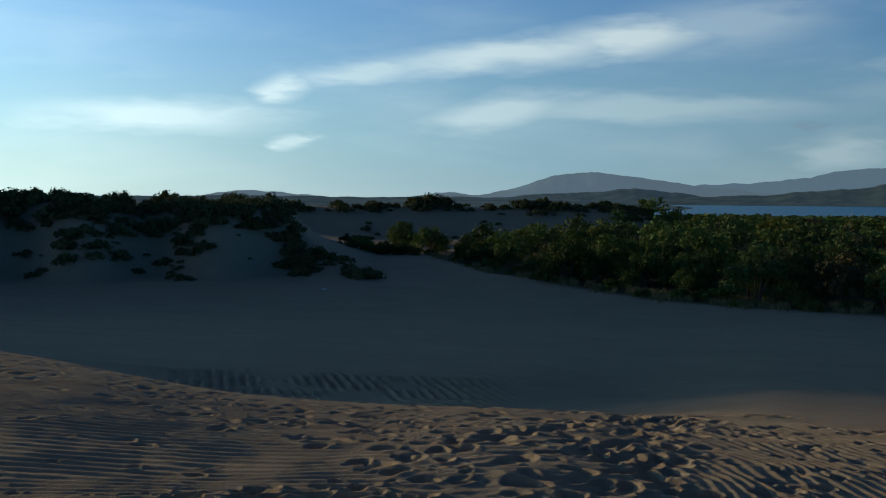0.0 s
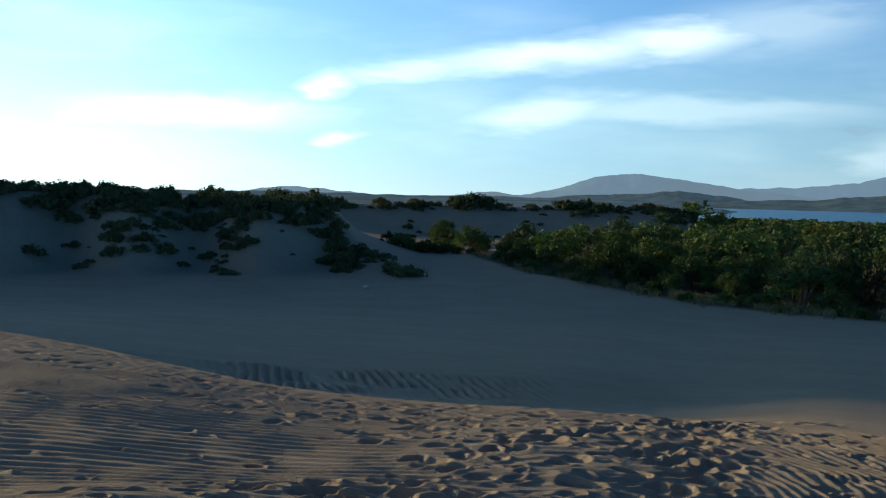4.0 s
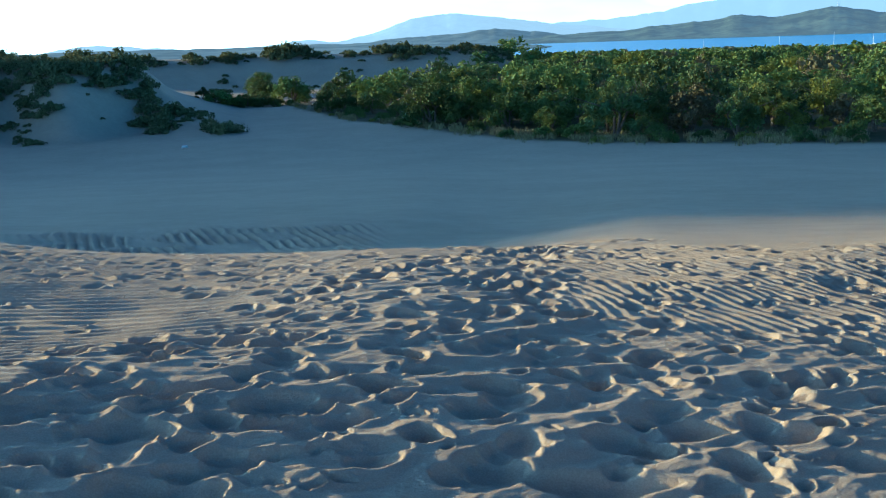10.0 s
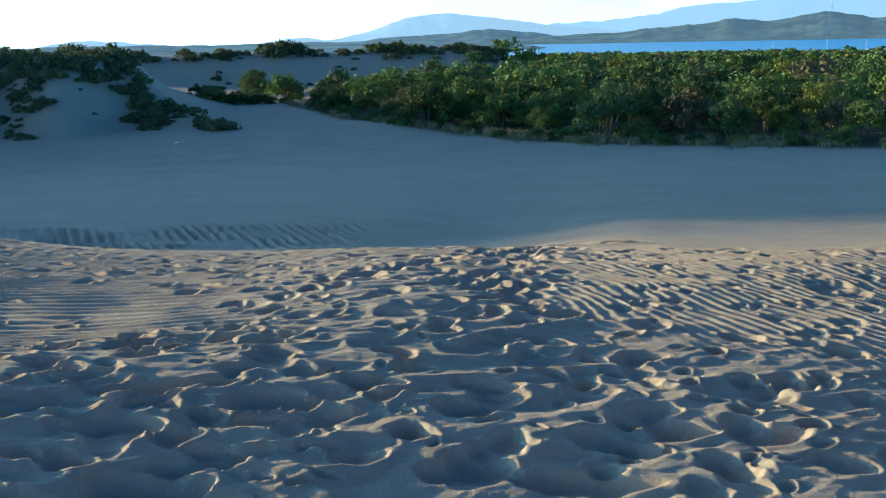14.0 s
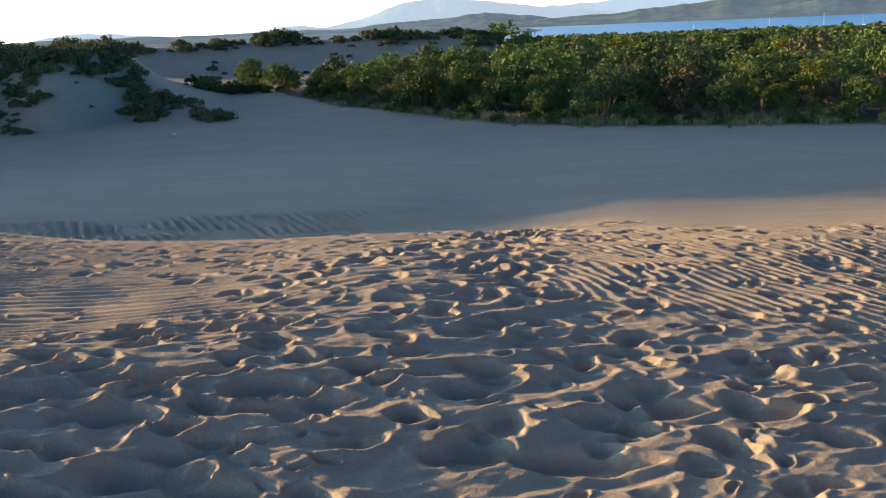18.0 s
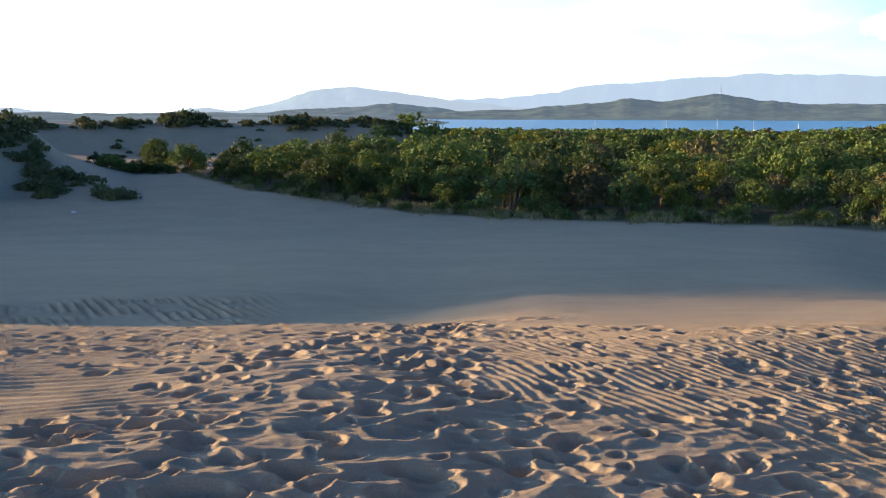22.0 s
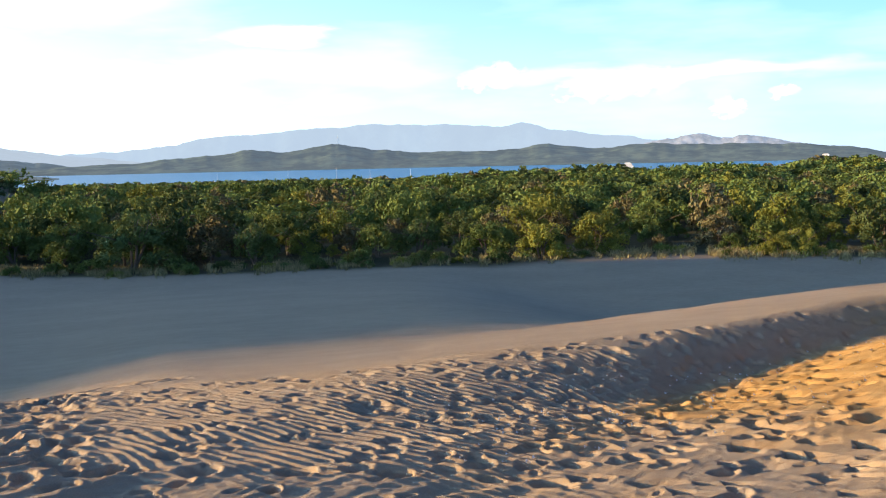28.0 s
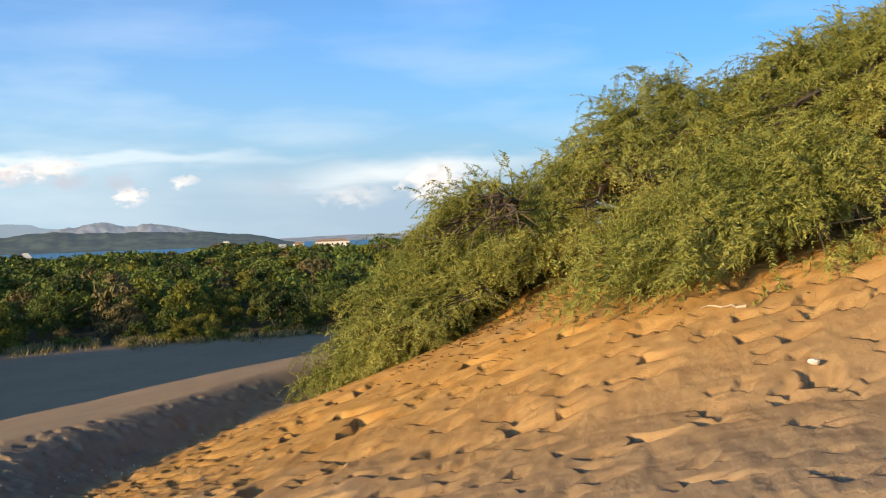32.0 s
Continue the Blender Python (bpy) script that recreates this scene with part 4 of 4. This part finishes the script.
for (x, y, dd, step), z, rise in zip(spots, heights, rises):
    if z < SEA + 0.5 or (rise < 0.24 and dd < 300):
        continue
    p = protos[0 if dd < 120 else 1 if dd < 240 else 2][rs.integers(0, 6)]
    t, s = rs.uniform(0, 6.28), rs.choice([0.6, 0.8, 1.0, 1.4]) * rs.uniform(0.9, 1.1) * step / 3.7 * 0.9
    c, si = math.cos(t), math.sin(t)
    hs = min(s, 1.3) * (0.55 + 0.85 * rise)
    w = np.stack([(p[:, 0] * c - p[:, 1] * si) * s + x, (p[:, 0] * si + p[:, 1] * c) * s + y, p[:, 2] * hs + z], -1)
    chunks[rs.choice(["leaf", "dark", "yellow", "dry"], p=[0.55, 0.24, 0.12, 0.09])].append(w)
for key, mat in (("leaf", MAT_LEAF), ("dark", MAT_LEAF_DARK), ("yellow", MAT_LEAF_YELLOW), ("dry", MAT_LEAF_DRY)):
    v = np.concatenate(chunks[key])
    tagged(new("woodland", mesh_from("woodland", v, quads(v), mat, False)), {"leaf": "dense green dry-forest scrub on the plain", "dark": "dark green crowns in the dense scrub", "yellow": "sunlit yellow-green crowns in the dense scrub", "dry": "brownish half-dry crowns in the dense scrub"}[key], "woodland", kind="stuff")

for k in range(12):
    plant((2, 0, 5)[k % 3], -1.6 + 0.32 * k + rng.uniform(-0.1, 0.1), 139 + rng.uniform(-2, 2), rng.uniform(0.5, 0.75) * (1 + (k % 3 == 2)), 0.25)
# scrub on the dunes beyond the valley, too dense to count
scrub_protos = [crown_arrays(np.random.default_rng(300 + k), 1.5, 2.1, 9, 42, 0.16, 0.05) for k in range(6)]
SCRUB = {"near": [], "back": []}


def scrub(key, az, d, scale, sink=0.15):
    x, y = d * math.sin(radians(az)), d * math.cos(radians(az))
    p, t = scrub_protos[rng.randrange(6)], rng.uniform(0, 6.28)
    c, si = math.cos(t), math.sin(t)
    tall = scale * rng.uniform(0.75, 1.25)
    SCRUB[key].append(np.stack([(p[:, 0] * c - p[:, 1] * si) * scale + x, (p[:, 0] * si + p[:, 1] * c) * scale + y, p[:, 2] * tall + land(x, y) - sink], -1))


# along the crest of the near dune, on its face and down its nose
for _ in range(190):
    scrub("near", rng.uniform(-28, -4.9), rng.uniform(108, 122), rng.uniform(0.45, 1.0))
for a0, d0, spread_a, spread_d, n in ((-10.2, 104, 0.8, 3.0, 26), (-7.6, 110, 0.9, 2.0, 16), (-4.7, 108, 0.4, 3.5, 22), (-4.1, 103, 0.3, 2.0, 10), (-14.5, 107, 1.2, 3.0, 20), (-0.7, 98, 0.6, 1.2, 12), (-2.6, 104, 0.6, 2.0, 9), (-17, 105, 1.4, 3.0, 16)):
    for _ in range(n):
        scrub("near", rng.gauss(a0, spread_a), rng.gauss(d0, spread_d), rng.uniform(0.25, 0.8), 0.12)
for _ in range(70):
    scrub("near", rng.uniform(-18, -4.5), rng.uniform(101, 112), rng.uniform(0.15, 0.4), 0.08)
# on the skyline of the bare dune behind, in clumps
for a0, n, big in ((-8, 9, 1.0), (-4.5, 9, 1.0), (-1.5, 8, 1.0), (0.4, 7, 0.9), (2.6, 10, 1.7), (4.6, 5, 0.8), (6.4, 6, 0.7), (8.7, 8, 1.4), (10.2, 8, 1.3), (11.8, 6, 0.9), (13.6, 9, 1.0), (15.2, 9, 1.1)):
    for _ in range(n):
        scrub("back", rng.gauss(a0, 0.6), rng.gauss(213, 2.5), big * rng.uniform(0.6, 1.15), 0.2)
for _ in range(50):
    scrub("back", rng.uniform(-9, 16), rng.gauss(213, 2.5), rng.uniform(0.3, 0.6), 0.1)
for _ in range(14):
    scrub("back", rng.uniform(-2, 12), rng.uniform(185, 205), rng.uniform(0.3, 0.8), 0.15)
for key, label in (("near", "dark wind-shaped scrub on the shaded dune"), ("back", "dark scrub along the top of the bare dune")):
    v = np.concatenate(SCRUB[key])
    tagged(new("dune_scrub", mesh_from("dune_scrub", v, quads(v), MAT_SCRUB, False)), label, "scrub", kind="stuff")


# ---- mesquite on the right-hand dune ----
def spray_arrays(rs):
    """One drooping spray of feathery leaves: a spine with side sprigs of narrow leaflets."""
    out = []
    n = 18
    for i in range(n):
        t = i / (n - 1)
        c = np.array([0.26 * t, 0.03 * math.sin(3 * t), -0.12 * t * t])
        for side in (-1, 1):
            ln = 0.047 * (0.45 + 0.8 * math.sin(math.pi * min(1, 0.15 + t * 0.9))) * rs.uniform(0.6, 1.25)
            dirv = np.array([0.45 + rs.normal() * 0.2, side * 0.8, rs.uniform(-0.75, 0.35)])
            w = np.cross(dirv, [0, 0, 1]) * 0.0055 + np.array([0, 0, rs.uniform(-0.008, 0.008)])
            out += [c + dirv * ln * 0.1 - w, c + dirv * ln * 0.1 + w, c + dirv * ln]
    return np.array(out)


def rot_to(v, rs):
    """Matrices whose x axis is v, rolled at random about it."""
    x = v / np.linalg.norm(v, axis=1)[:, None]
    r = np.array([0, 0, 1.0]) + rs.normal(size=v.shape) * 0.45
    y = np.cross(r, x)
    y /= np.linalg.norm(y, axis=1)[:, None] + 1e-9
    return np.stack([x, y, np.cross(x, y)], -1)


def mesquite(label, seed, cx, cy, spread_x, spread_y, height, branches, twigs, lean, bare=0.0):
    rs = np.random.default_rng(seed)
    z0 = land(cx, cy)
    root = tagged(new("mesquite_tree"), label, "tree", group="mesquites on the dune")
    root.location = (cx, cy, z0)
    bm = bmesh.new()
    pts, dirs = [], []
    for k in range(branches):
        a = 2 * math.pi * (k + rs.uniform(-0.4, 0.4)) / branches
        reach = rs.uniform(0.45, 1.0)
        tip = np.array([math.cos(a) * spread_x * reach, math.sin(a) * spread_y * reach, 0.0]) + np.array([lean[0], lean[1], 0]) * reach
        top = height * rs.uniform(0.55, 1.0) * (1 - 0.55 * reach**2)
        gz = land(cx + tip[0], cy + tip[1]) - z0
        prev = Vector((rs.normal() * 0.15, rs.normal() * 0.15, -0.1))
        steps = 9
        for i in range(1, steps + 1):
            t = i / steps
            arch = 4 * t * (1 - t) * 0.5 + t
            p = Vector((tip[0] * t + rs.normal() * 0.06, tip[1] * t + rs.normal() * 0.06, max(top * min(arch, 1.0) * (1 - 0.25 * t * t) + gz * t, gz * t + 0.12)))
            limb(bm, prev, p, 0.06 * (1 - t) + 0.012, 0.06 * (1 - t - 1 / steps) + 0.010 if t < 1 else 0.006, 5)
            if t > 0.25 and p.z - gz * t > bare * height:
                d = np.array(p - prev) / ((p - prev).length + 1e-9)
                for _ in range(twigs):
                    v = d * 0.45 + rs.normal(size=3) * np.array([0.6, 0.6, 0.2]) + np.array([-0.25, 0.35, 0.04])
                    v /= np.linalg.norm(v)
                    ln = rs.uniform(0.35, 0.85)
                    for q in np.linspace(0.08, 1.0, 9):
                        o = v * ln * q + np.array([0, 0, -0.22 * q * q])
                        pts.append(np.array(p) + o + rs.normal(size=3) * 0.035)
                        dirs.append(v + np.array([0, 0, -0.45 * q]) + rs.normal(size=3) * 0.5)
                    limb(bm, p, p + Vector(v * ln * 0.5) + Vector((0, 0, -0.04)), 0.010, 0.004, 3)
            prev = p
    tm = bpy.data.meshes.new("trunk")
    bm.to_mesh(tm)
    bm.free()
    tm.materials.append(MAT_BARK)
    part_mesh("trunk", tm, root)
    pts, dirs = np.array(pts), np.array(dirs)
    gz = base_height(pts[:, 0] + cx, pts[:, 1] + cy) - z0
    # foliage in clumps, with gaps that show the shade inside
    gaps = fractal((pts[:, 0] + 0.6 * pts[:, 1]) / 0.95 + seed, (pts[:, 2] + 0.45 * pts[:, 1]) / 0.36, 90 + seed, 2)
    keep = (pts[:, 2] > gz + 0.02) & (gaps > 0.43)
    pts, dirs = pts[keep], dirs[keep]
    R = rot_to(dirs, rs)
    protos = [spray_arrays(rs) for _ in range(4)]
    out = []
    for k in range(4):
        sel = np.arange(k, len(pts), 4)
        sc = rs.uniform(0.7, 1.25, (len(sel), 1, 1))
        out.append((np.einsum("nij,vj->nvi", R[sel], protos[k]) * sc + pts[sel][:, None, :]).reshape(-1, 3))
    v = np.concatenate(out)
    part_mesh("crown", mesh_from("crown", v, np.arange(len(v)).reshape(-1, 3), MAT_MESQUITE, False), root)
    return root


mesquite("low feathery mesquite trailing over the foot of the sunlit dune", 1, 11.7, 4.0, 1.4, 0.9, 1.0, 24, 4, (-0.1, 0.2))
mesquite("spreading feathery mesquite on the sunlit dune", 2, 12.2, 3.1, 1.8, 1.3, 1.75, 30, 5, (-0.1, 0.3), 0.15)
mesquite("tall feathery mesquite on the sunlit dune", 3, 13.2, 1.6, 2.2, 1.9, 1.8, 34, 5, (-0.15, 0.3), 0.30)
mesquite("tall feathery mesquite high on the sunlit dune", 4, 13.4, -1.0, 2.2, 2.1, 1.8, 36, 5, (-0.15, 0.3), 0.28)
mesquite("low leafy mesquite hanging over bare red-brown earth", 5, 9.25, 0.1, 1.0, 1.25, 0.95, 30, 5, (-0.2, 0.0), 0.05)


# ---- dry grass and litter at the edge of the wood ----
rs = np.random.default_rng(5)
tufts = []
azs = rs.uniform(1.5, 72, 9000)
azs = azs[value_noise(azs * 2.2, azs * 0, 8) > 0.35]
dds = np.interp(azs, AZ, DT) + rs.normal(0.2, 1.8, len(azs)) + 3 * (value_noise(azs * 1.3, azs * 0, 9) - 0.5)
xs, ys = dds * np.sin(np.radians(azs)), dds * np.cos(np.radians(azs))
for x, y, z in zip(xs, ys, base_height(xs, ys)):
    h = rs.uniform(0.12, 0.5)
    for _k in range(5):
        a = rs.uniform(0, 6.28)
        lean = rs.uniform(0.15, 0.7) * h
        lx, ly = math.cos(a) * lean, math.sin(a) * lean
        w = 0.015 + 0.025 * rs.uniform()
        px, py = -math.sin(a) * w, math.cos(a) * w
        bx, by = x + rs.normal() * 0.12, y + rs.normal() * 0.12
        tufts += [(bx - px, by - py, z - 0.02), (bx + px, by + py, z - 0.02), (bx + lx * 0.6 + px * 0.6, by + ly * 0.6 + py * 0.6, z + h * 0.75), (bx + lx, by + ly, z + h)]
tufts = np.array(tufts)
tagged(new("dry_grass", mesh_from("dry_grass", tufts, quads(tufts), MAT_STRAW, False)), "straw-coloured dry grass along the edge of the sand", "grass", kind="stuff")

# fallen leaves and twigs on the bare earth below the mesquites
litter = []
xs, ys = rs.normal(10.2, 1.3, 1700), rs.uniform(-2.4, 3.4, 1700)
for x, y, z in zip(xs, ys, base_height(xs, ys) + 0.012):
    if x < 7.2:
        continue
    a, ln, w = rs.uniform(0, 3.14), rs.uniform(0.015, 0.07), rs.uniform(0.006, 0.014)
    c, s = math.cos(a), math.sin(a)
    litter += [(x - c * ln, y - s * ln, z), (x - s * w, y + c * w, z + 0.012), (x + c * ln, y + s * ln, z + 0.004), (x + s * w, y - c * w, z + 0.01)]
litter = np.array(litter)
tagged(new("leaf_litter", mesh_from("leaf_litter", litter, quads(litter), MAT_LITTER, False)), "dry twigs and leaf litter on red-brown sand", "litter", kind="stuff")

# broken shells and pale bits in the shaded trough
bits = []
for _ in range(180):
    az = rs.uniform(38, 63)
    dd = float(crest_at(np.array([az]))[0][0]) * rs.uniform(0.55, 0.85)
    x, y = dd * math.sin(radians(az)), dd * math.cos(radians(az))
    z = land(x, y) + 0.012
    r = rs.uniform(0.006, 0.016)
    bits += [(x - r, y, z), (x, y - r, z + r * 0.9), (x + r, y, z), (x, y + r, z + r)]
bits = np.array(bits)
tagged(new("shell_fragments", mesh_from("shell_fragments", bits, quads(bits), MAT_WHITE, False)), "pale shell fragments scattered in the trough", "shells", kind="stuff")


# ---- small things on the sand ----
def stick(name, label, x, y, length, turn, radius, mat, rise=0.0, crook=0.03):
    bm = bmesh.new()
    r = random.Random(int(x * 100))
    prev = None
    for i in range(7):
        t = i / 6 - 0.5
        px, py = x + math.cos(turn) * length * t + r.uniform(-crook, crook), y + math.sin(turn) * length * t + r.uniform(-crook, crook)
        p = Vector((px, py, land(px, py) + radius * 0.8 + rise * (t + 0.5)))
        if prev:
            limb(bm, prev, p, radius * (1.1 - 0.6 * (t + 0.5)), radius * (1.0 - 0.6 * (t + 0.5)), 7)
        prev = p
    me = bpy.data.meshes.new(name)
    bm.to_mesh(me)
    bm.free()
    me.materials.append(mat)
    return tagged(new(name, me), label, name.split("_")[-1])


stick("dry_stick", "pale bleached stick lying on the slope", 7.75, 0.4, 0.34, radians(61), 0.011, MAT_DRYWOOD)
stick("dry_stick", "thin fallen branch below the mesquite", 8.65, 1.07, 0.55, radians(65), 0.009, MAT_BARK)


def crumpled(name, label, x, y, size, mat, category, seed):
    bm = bmesh.new()
    bmesh.ops.create_icosphere(bm, subdivisions=2, radius=size)
    r = random.Random(seed)
    for v in bm.verts:
        v.co *= r.uniform(0.6, 1.15)
        v.co.z *= 0.55
    me = bpy.data.meshes.new(name)
    bm.to_mesh(me)
    bm.free()
    me.materials.append(mat)
    ob = tagged(new(name, me), label, category)
    ob.location = (x, y, land(x, y) + size * 0.3)
    return ob


crumpled("paper_scrap", "crumpled white scrap half buried in the slope", 6.48, -0.19, 0.038, MAT_WHITE, "litter", 3)
crumpled("plastic_scrap", "small white scrap of plastic on the dune", -4.3, 85.0, 0.28, MAT_WHITE, "litter", 4)


def stake(x, y, height):
    bm = bmesh.new()
    z = land(x, y)
    limb(bm, Vector((x, y, z - 0.1)), Vector((x + 0.02, y, z + height)), 0.022, 0.018, 8)
    me = bpy.data.meshes.new("stake")
    bm.to_mesh(me)
    bm.free()
    me.materials.append(MAT_WHITE)
    return tagged(new("stake", me), "short white stake at the foot of the mesquite", "stake")


stake(8.6, 0.42, 0.30)


# ---- far things ----
def box_part(name, sx, sy, sz, mat, parent, at=(0, 0, 0), bevel=0.05, label=""):
    bm = bmesh.new()
    bmesh.ops.create_cube(bm, size=1.0)
    for v in bm.verts:
        v.co = Vector((v.co.x * sx, v.co.y * sy, (v.co.z + 0.5) * sz)) + Vector(at)
    if bevel:
        bmesh.ops.bevel(bm, geom=bm.edges[:], offset=bevel, segments=1, affect="EDGES")
    me = bpy.data.meshes.new(name)
    bm.to_mesh(me)
    bm.free()
    me.materials.append(mat)
    return part_mesh(name, me, parent, label)


def roof_part(sx, sy, h, z, mat, parent):
    bm = bmesh.new()
    e = 0.5
    low = [bm.verts.new((x, y, z)) for x, y in ((-sx / 2 - e, -sy / 2 - e), (sx / 2 + e, -sy / 2 - e), (sx / 2 + e, sy / 2 + e), (-sx / 2 - e, sy / 2 + e))]
    top = [bm.verts.new((x, 0, z + h)) for x in (-sx / 2 + sy * 0.3, sx / 2 - sy * 0.3)]
    for f in ((low[0], low[1], top[1], top[0]), (low[1], low[2], top[1]), (low[2], low[3], top[0], top[1]), (low[3], low[0], top[0]), tuple(reversed(low))):
        bm.faces.new(f)
    me = bpy.data.meshes.new("roof")
    bm.to_mesh(me)
    bm.free()
    me.materials.append(mat)
    return part_mesh("roof", me, parent)


def house(label, az, d, z, w, depth, h, roof_mat, windows, name="house"):
    root = tagged(new(name), label, "house", group="houses beyond the wood")
    root.matrix_basis = pose(d * math.sin(radians(az)), d * math.cos(radians(az)), z, 0, 0, -az)
    box_part("wall", w, depth, h, MAT_WHITE, root)
    roof_part(w, depth, h * 0.38, h, roof_mat, root)
    for k in range(windows):
        x = -w / 2 + w * (k + 0.5) / windows
        box_part("window", w / windows * 0.35, 0.12, h * 0.36, MAT_DARK, root, (x, -depth / 2 - 0.02, h * 0.36), 0)
    return root


house("long white single-storey house with a red roof beyond the wood", 65.3, 562, land(562 * math.sin(radians(65.3)), 562 * math.cos(radians(65.3))), 19, 8, 3.4, MAT_ROOF, 7)
house("small white house beyond the wood", 63.4, 575, land(575 * math.sin(radians(63.4)), 575 * math.cos(radians(63.4))), 6, 6, 3.0, MAT_ROOF, 2)
house("small white house beyond the wood", 62.5, 590, land(590 * math.sin(radians(62.5)), 590 * math.cos(radians(62.5))), 7, 6, 2.6, MAT_WHITE, 2)
house("white building rising above the trees by the bay", 49.0, 625, land(625 * math.sin(radians(49.0)), 625 * math.cos(radians(49.0))), 7, 7, 8.0, MAT_WHITE, 2)
house("small white building among the trees by the bay", 51.0, 630, land(630 * math.sin(radians(51.0)), 630 * math.cos(radians(51.0))), 3.5, 4, 5.6, MAT_WHITE, 1)
house("white flat-roofed building on the far shore", 59.4, 1930, SEA + 6, 12, 9, 4, MAT_WHITE, 0)


def tower(az, d, z, height):
    root = tagged(new("lattice_tower"), "white mast on the top of the green hill", "tower")
    root.matrix_basis = pose(d * math.sin(radians(az)), d * math.cos(radians(az)), z, 0, 0, -az)
    for sx in (-1, 1):
        for sy in (-1, 1):
            bm = bmesh.new()
            limb(bm, Vector((sx * 1.6, sy * 1.6, 0)), Vector((sx * 0.5, sy * 0.5, height)), 0.3, 0.22, 6)
            me = bpy.data.meshes.new("leg")
            bm.to_mesh(me)
            bm.free()
            me.materials.append(MAT_WHITE)
            part_mesh("leg", me, root)
    for k in range(5):
        r = 1.6 - 1.1 * (k + 0.5) / 5
        box_part("platform", 2 * r + 0.6, 2 * r + 0.6, 0.4, MAT_WHITE, root, (0, 0, height * (k + 0.5) / 5), 0)
    return root


tower(32.7, 2254, 1.6 + 2254 * math.tan(radians(0.98)), 19)


def sailboat(az, d, mast):
    root = tagged(new("sailboat"), "moored white sailing boat with bare mast on the bay", "boat", group="boats on the bay")
    root.matrix_basis = pose(d * math.sin(radians(az)), d * math.cos(radians(az)), SEA, 0, 0, 60 - az)
    bm = bmesh.new()
    rows = []
    for i in range(9):
        t = i / 8
        w = 1.2 * math.sin(math.pi * min(1, 0.12 + t * 0.88)) ** 0.6 + 0.02
        y = -4 + 8 * t
        rows.append([bm.verts.new(p) for p in ((-w, y, 1.0 + 0.3 * (2 * t - 1) ** 2), (-w * 0.7, y, 0.0), (0, y, -0.3), (w * 0.7, y, 0.0), (w, y, 1.0 + 0.3 * (2 * t - 1) ** 2))])
    for r0, r1 in zip(rows, rows[1:]):
        for k in range(4):
            bm.faces.new((r0[k], r0[k + 1], r1[k + 1], r1[k]))
        bm.faces.new((r0[0], r1[0], r1[4], r0[4]))
    me = bpy.data.meshes.new("hull")
    bm.to_mesh(me)
    bm.free()
    me.materials.append(MAT_WHITE)
    part_mesh("hull", me, root)
    box_part("cabin", 1.4, 2.6, 0.7, MAT_WHITE, root, (0, -0.4, 1.0))
    bm = bmesh.new()
    limb(bm, Vector((0, 0.6, 1.0)), Vector((0, 0.6, mast)), 0.16, 0.10, 6)
    me = bpy.data.meshes.new("mast")
    bm.to_mesh(me)
    bm.free()
    me.materials.append(MAT_WHITE)
    part_mesh("mast", me, root)
    return root


for az, d, h in ((32.6, 760, 11.5), (29.9, 800, 9.5), (34.5, 820, 9.0), (36.8, 790, 8.5), (26.0, 850, 8.0)):
    sailboat(az, d, h)
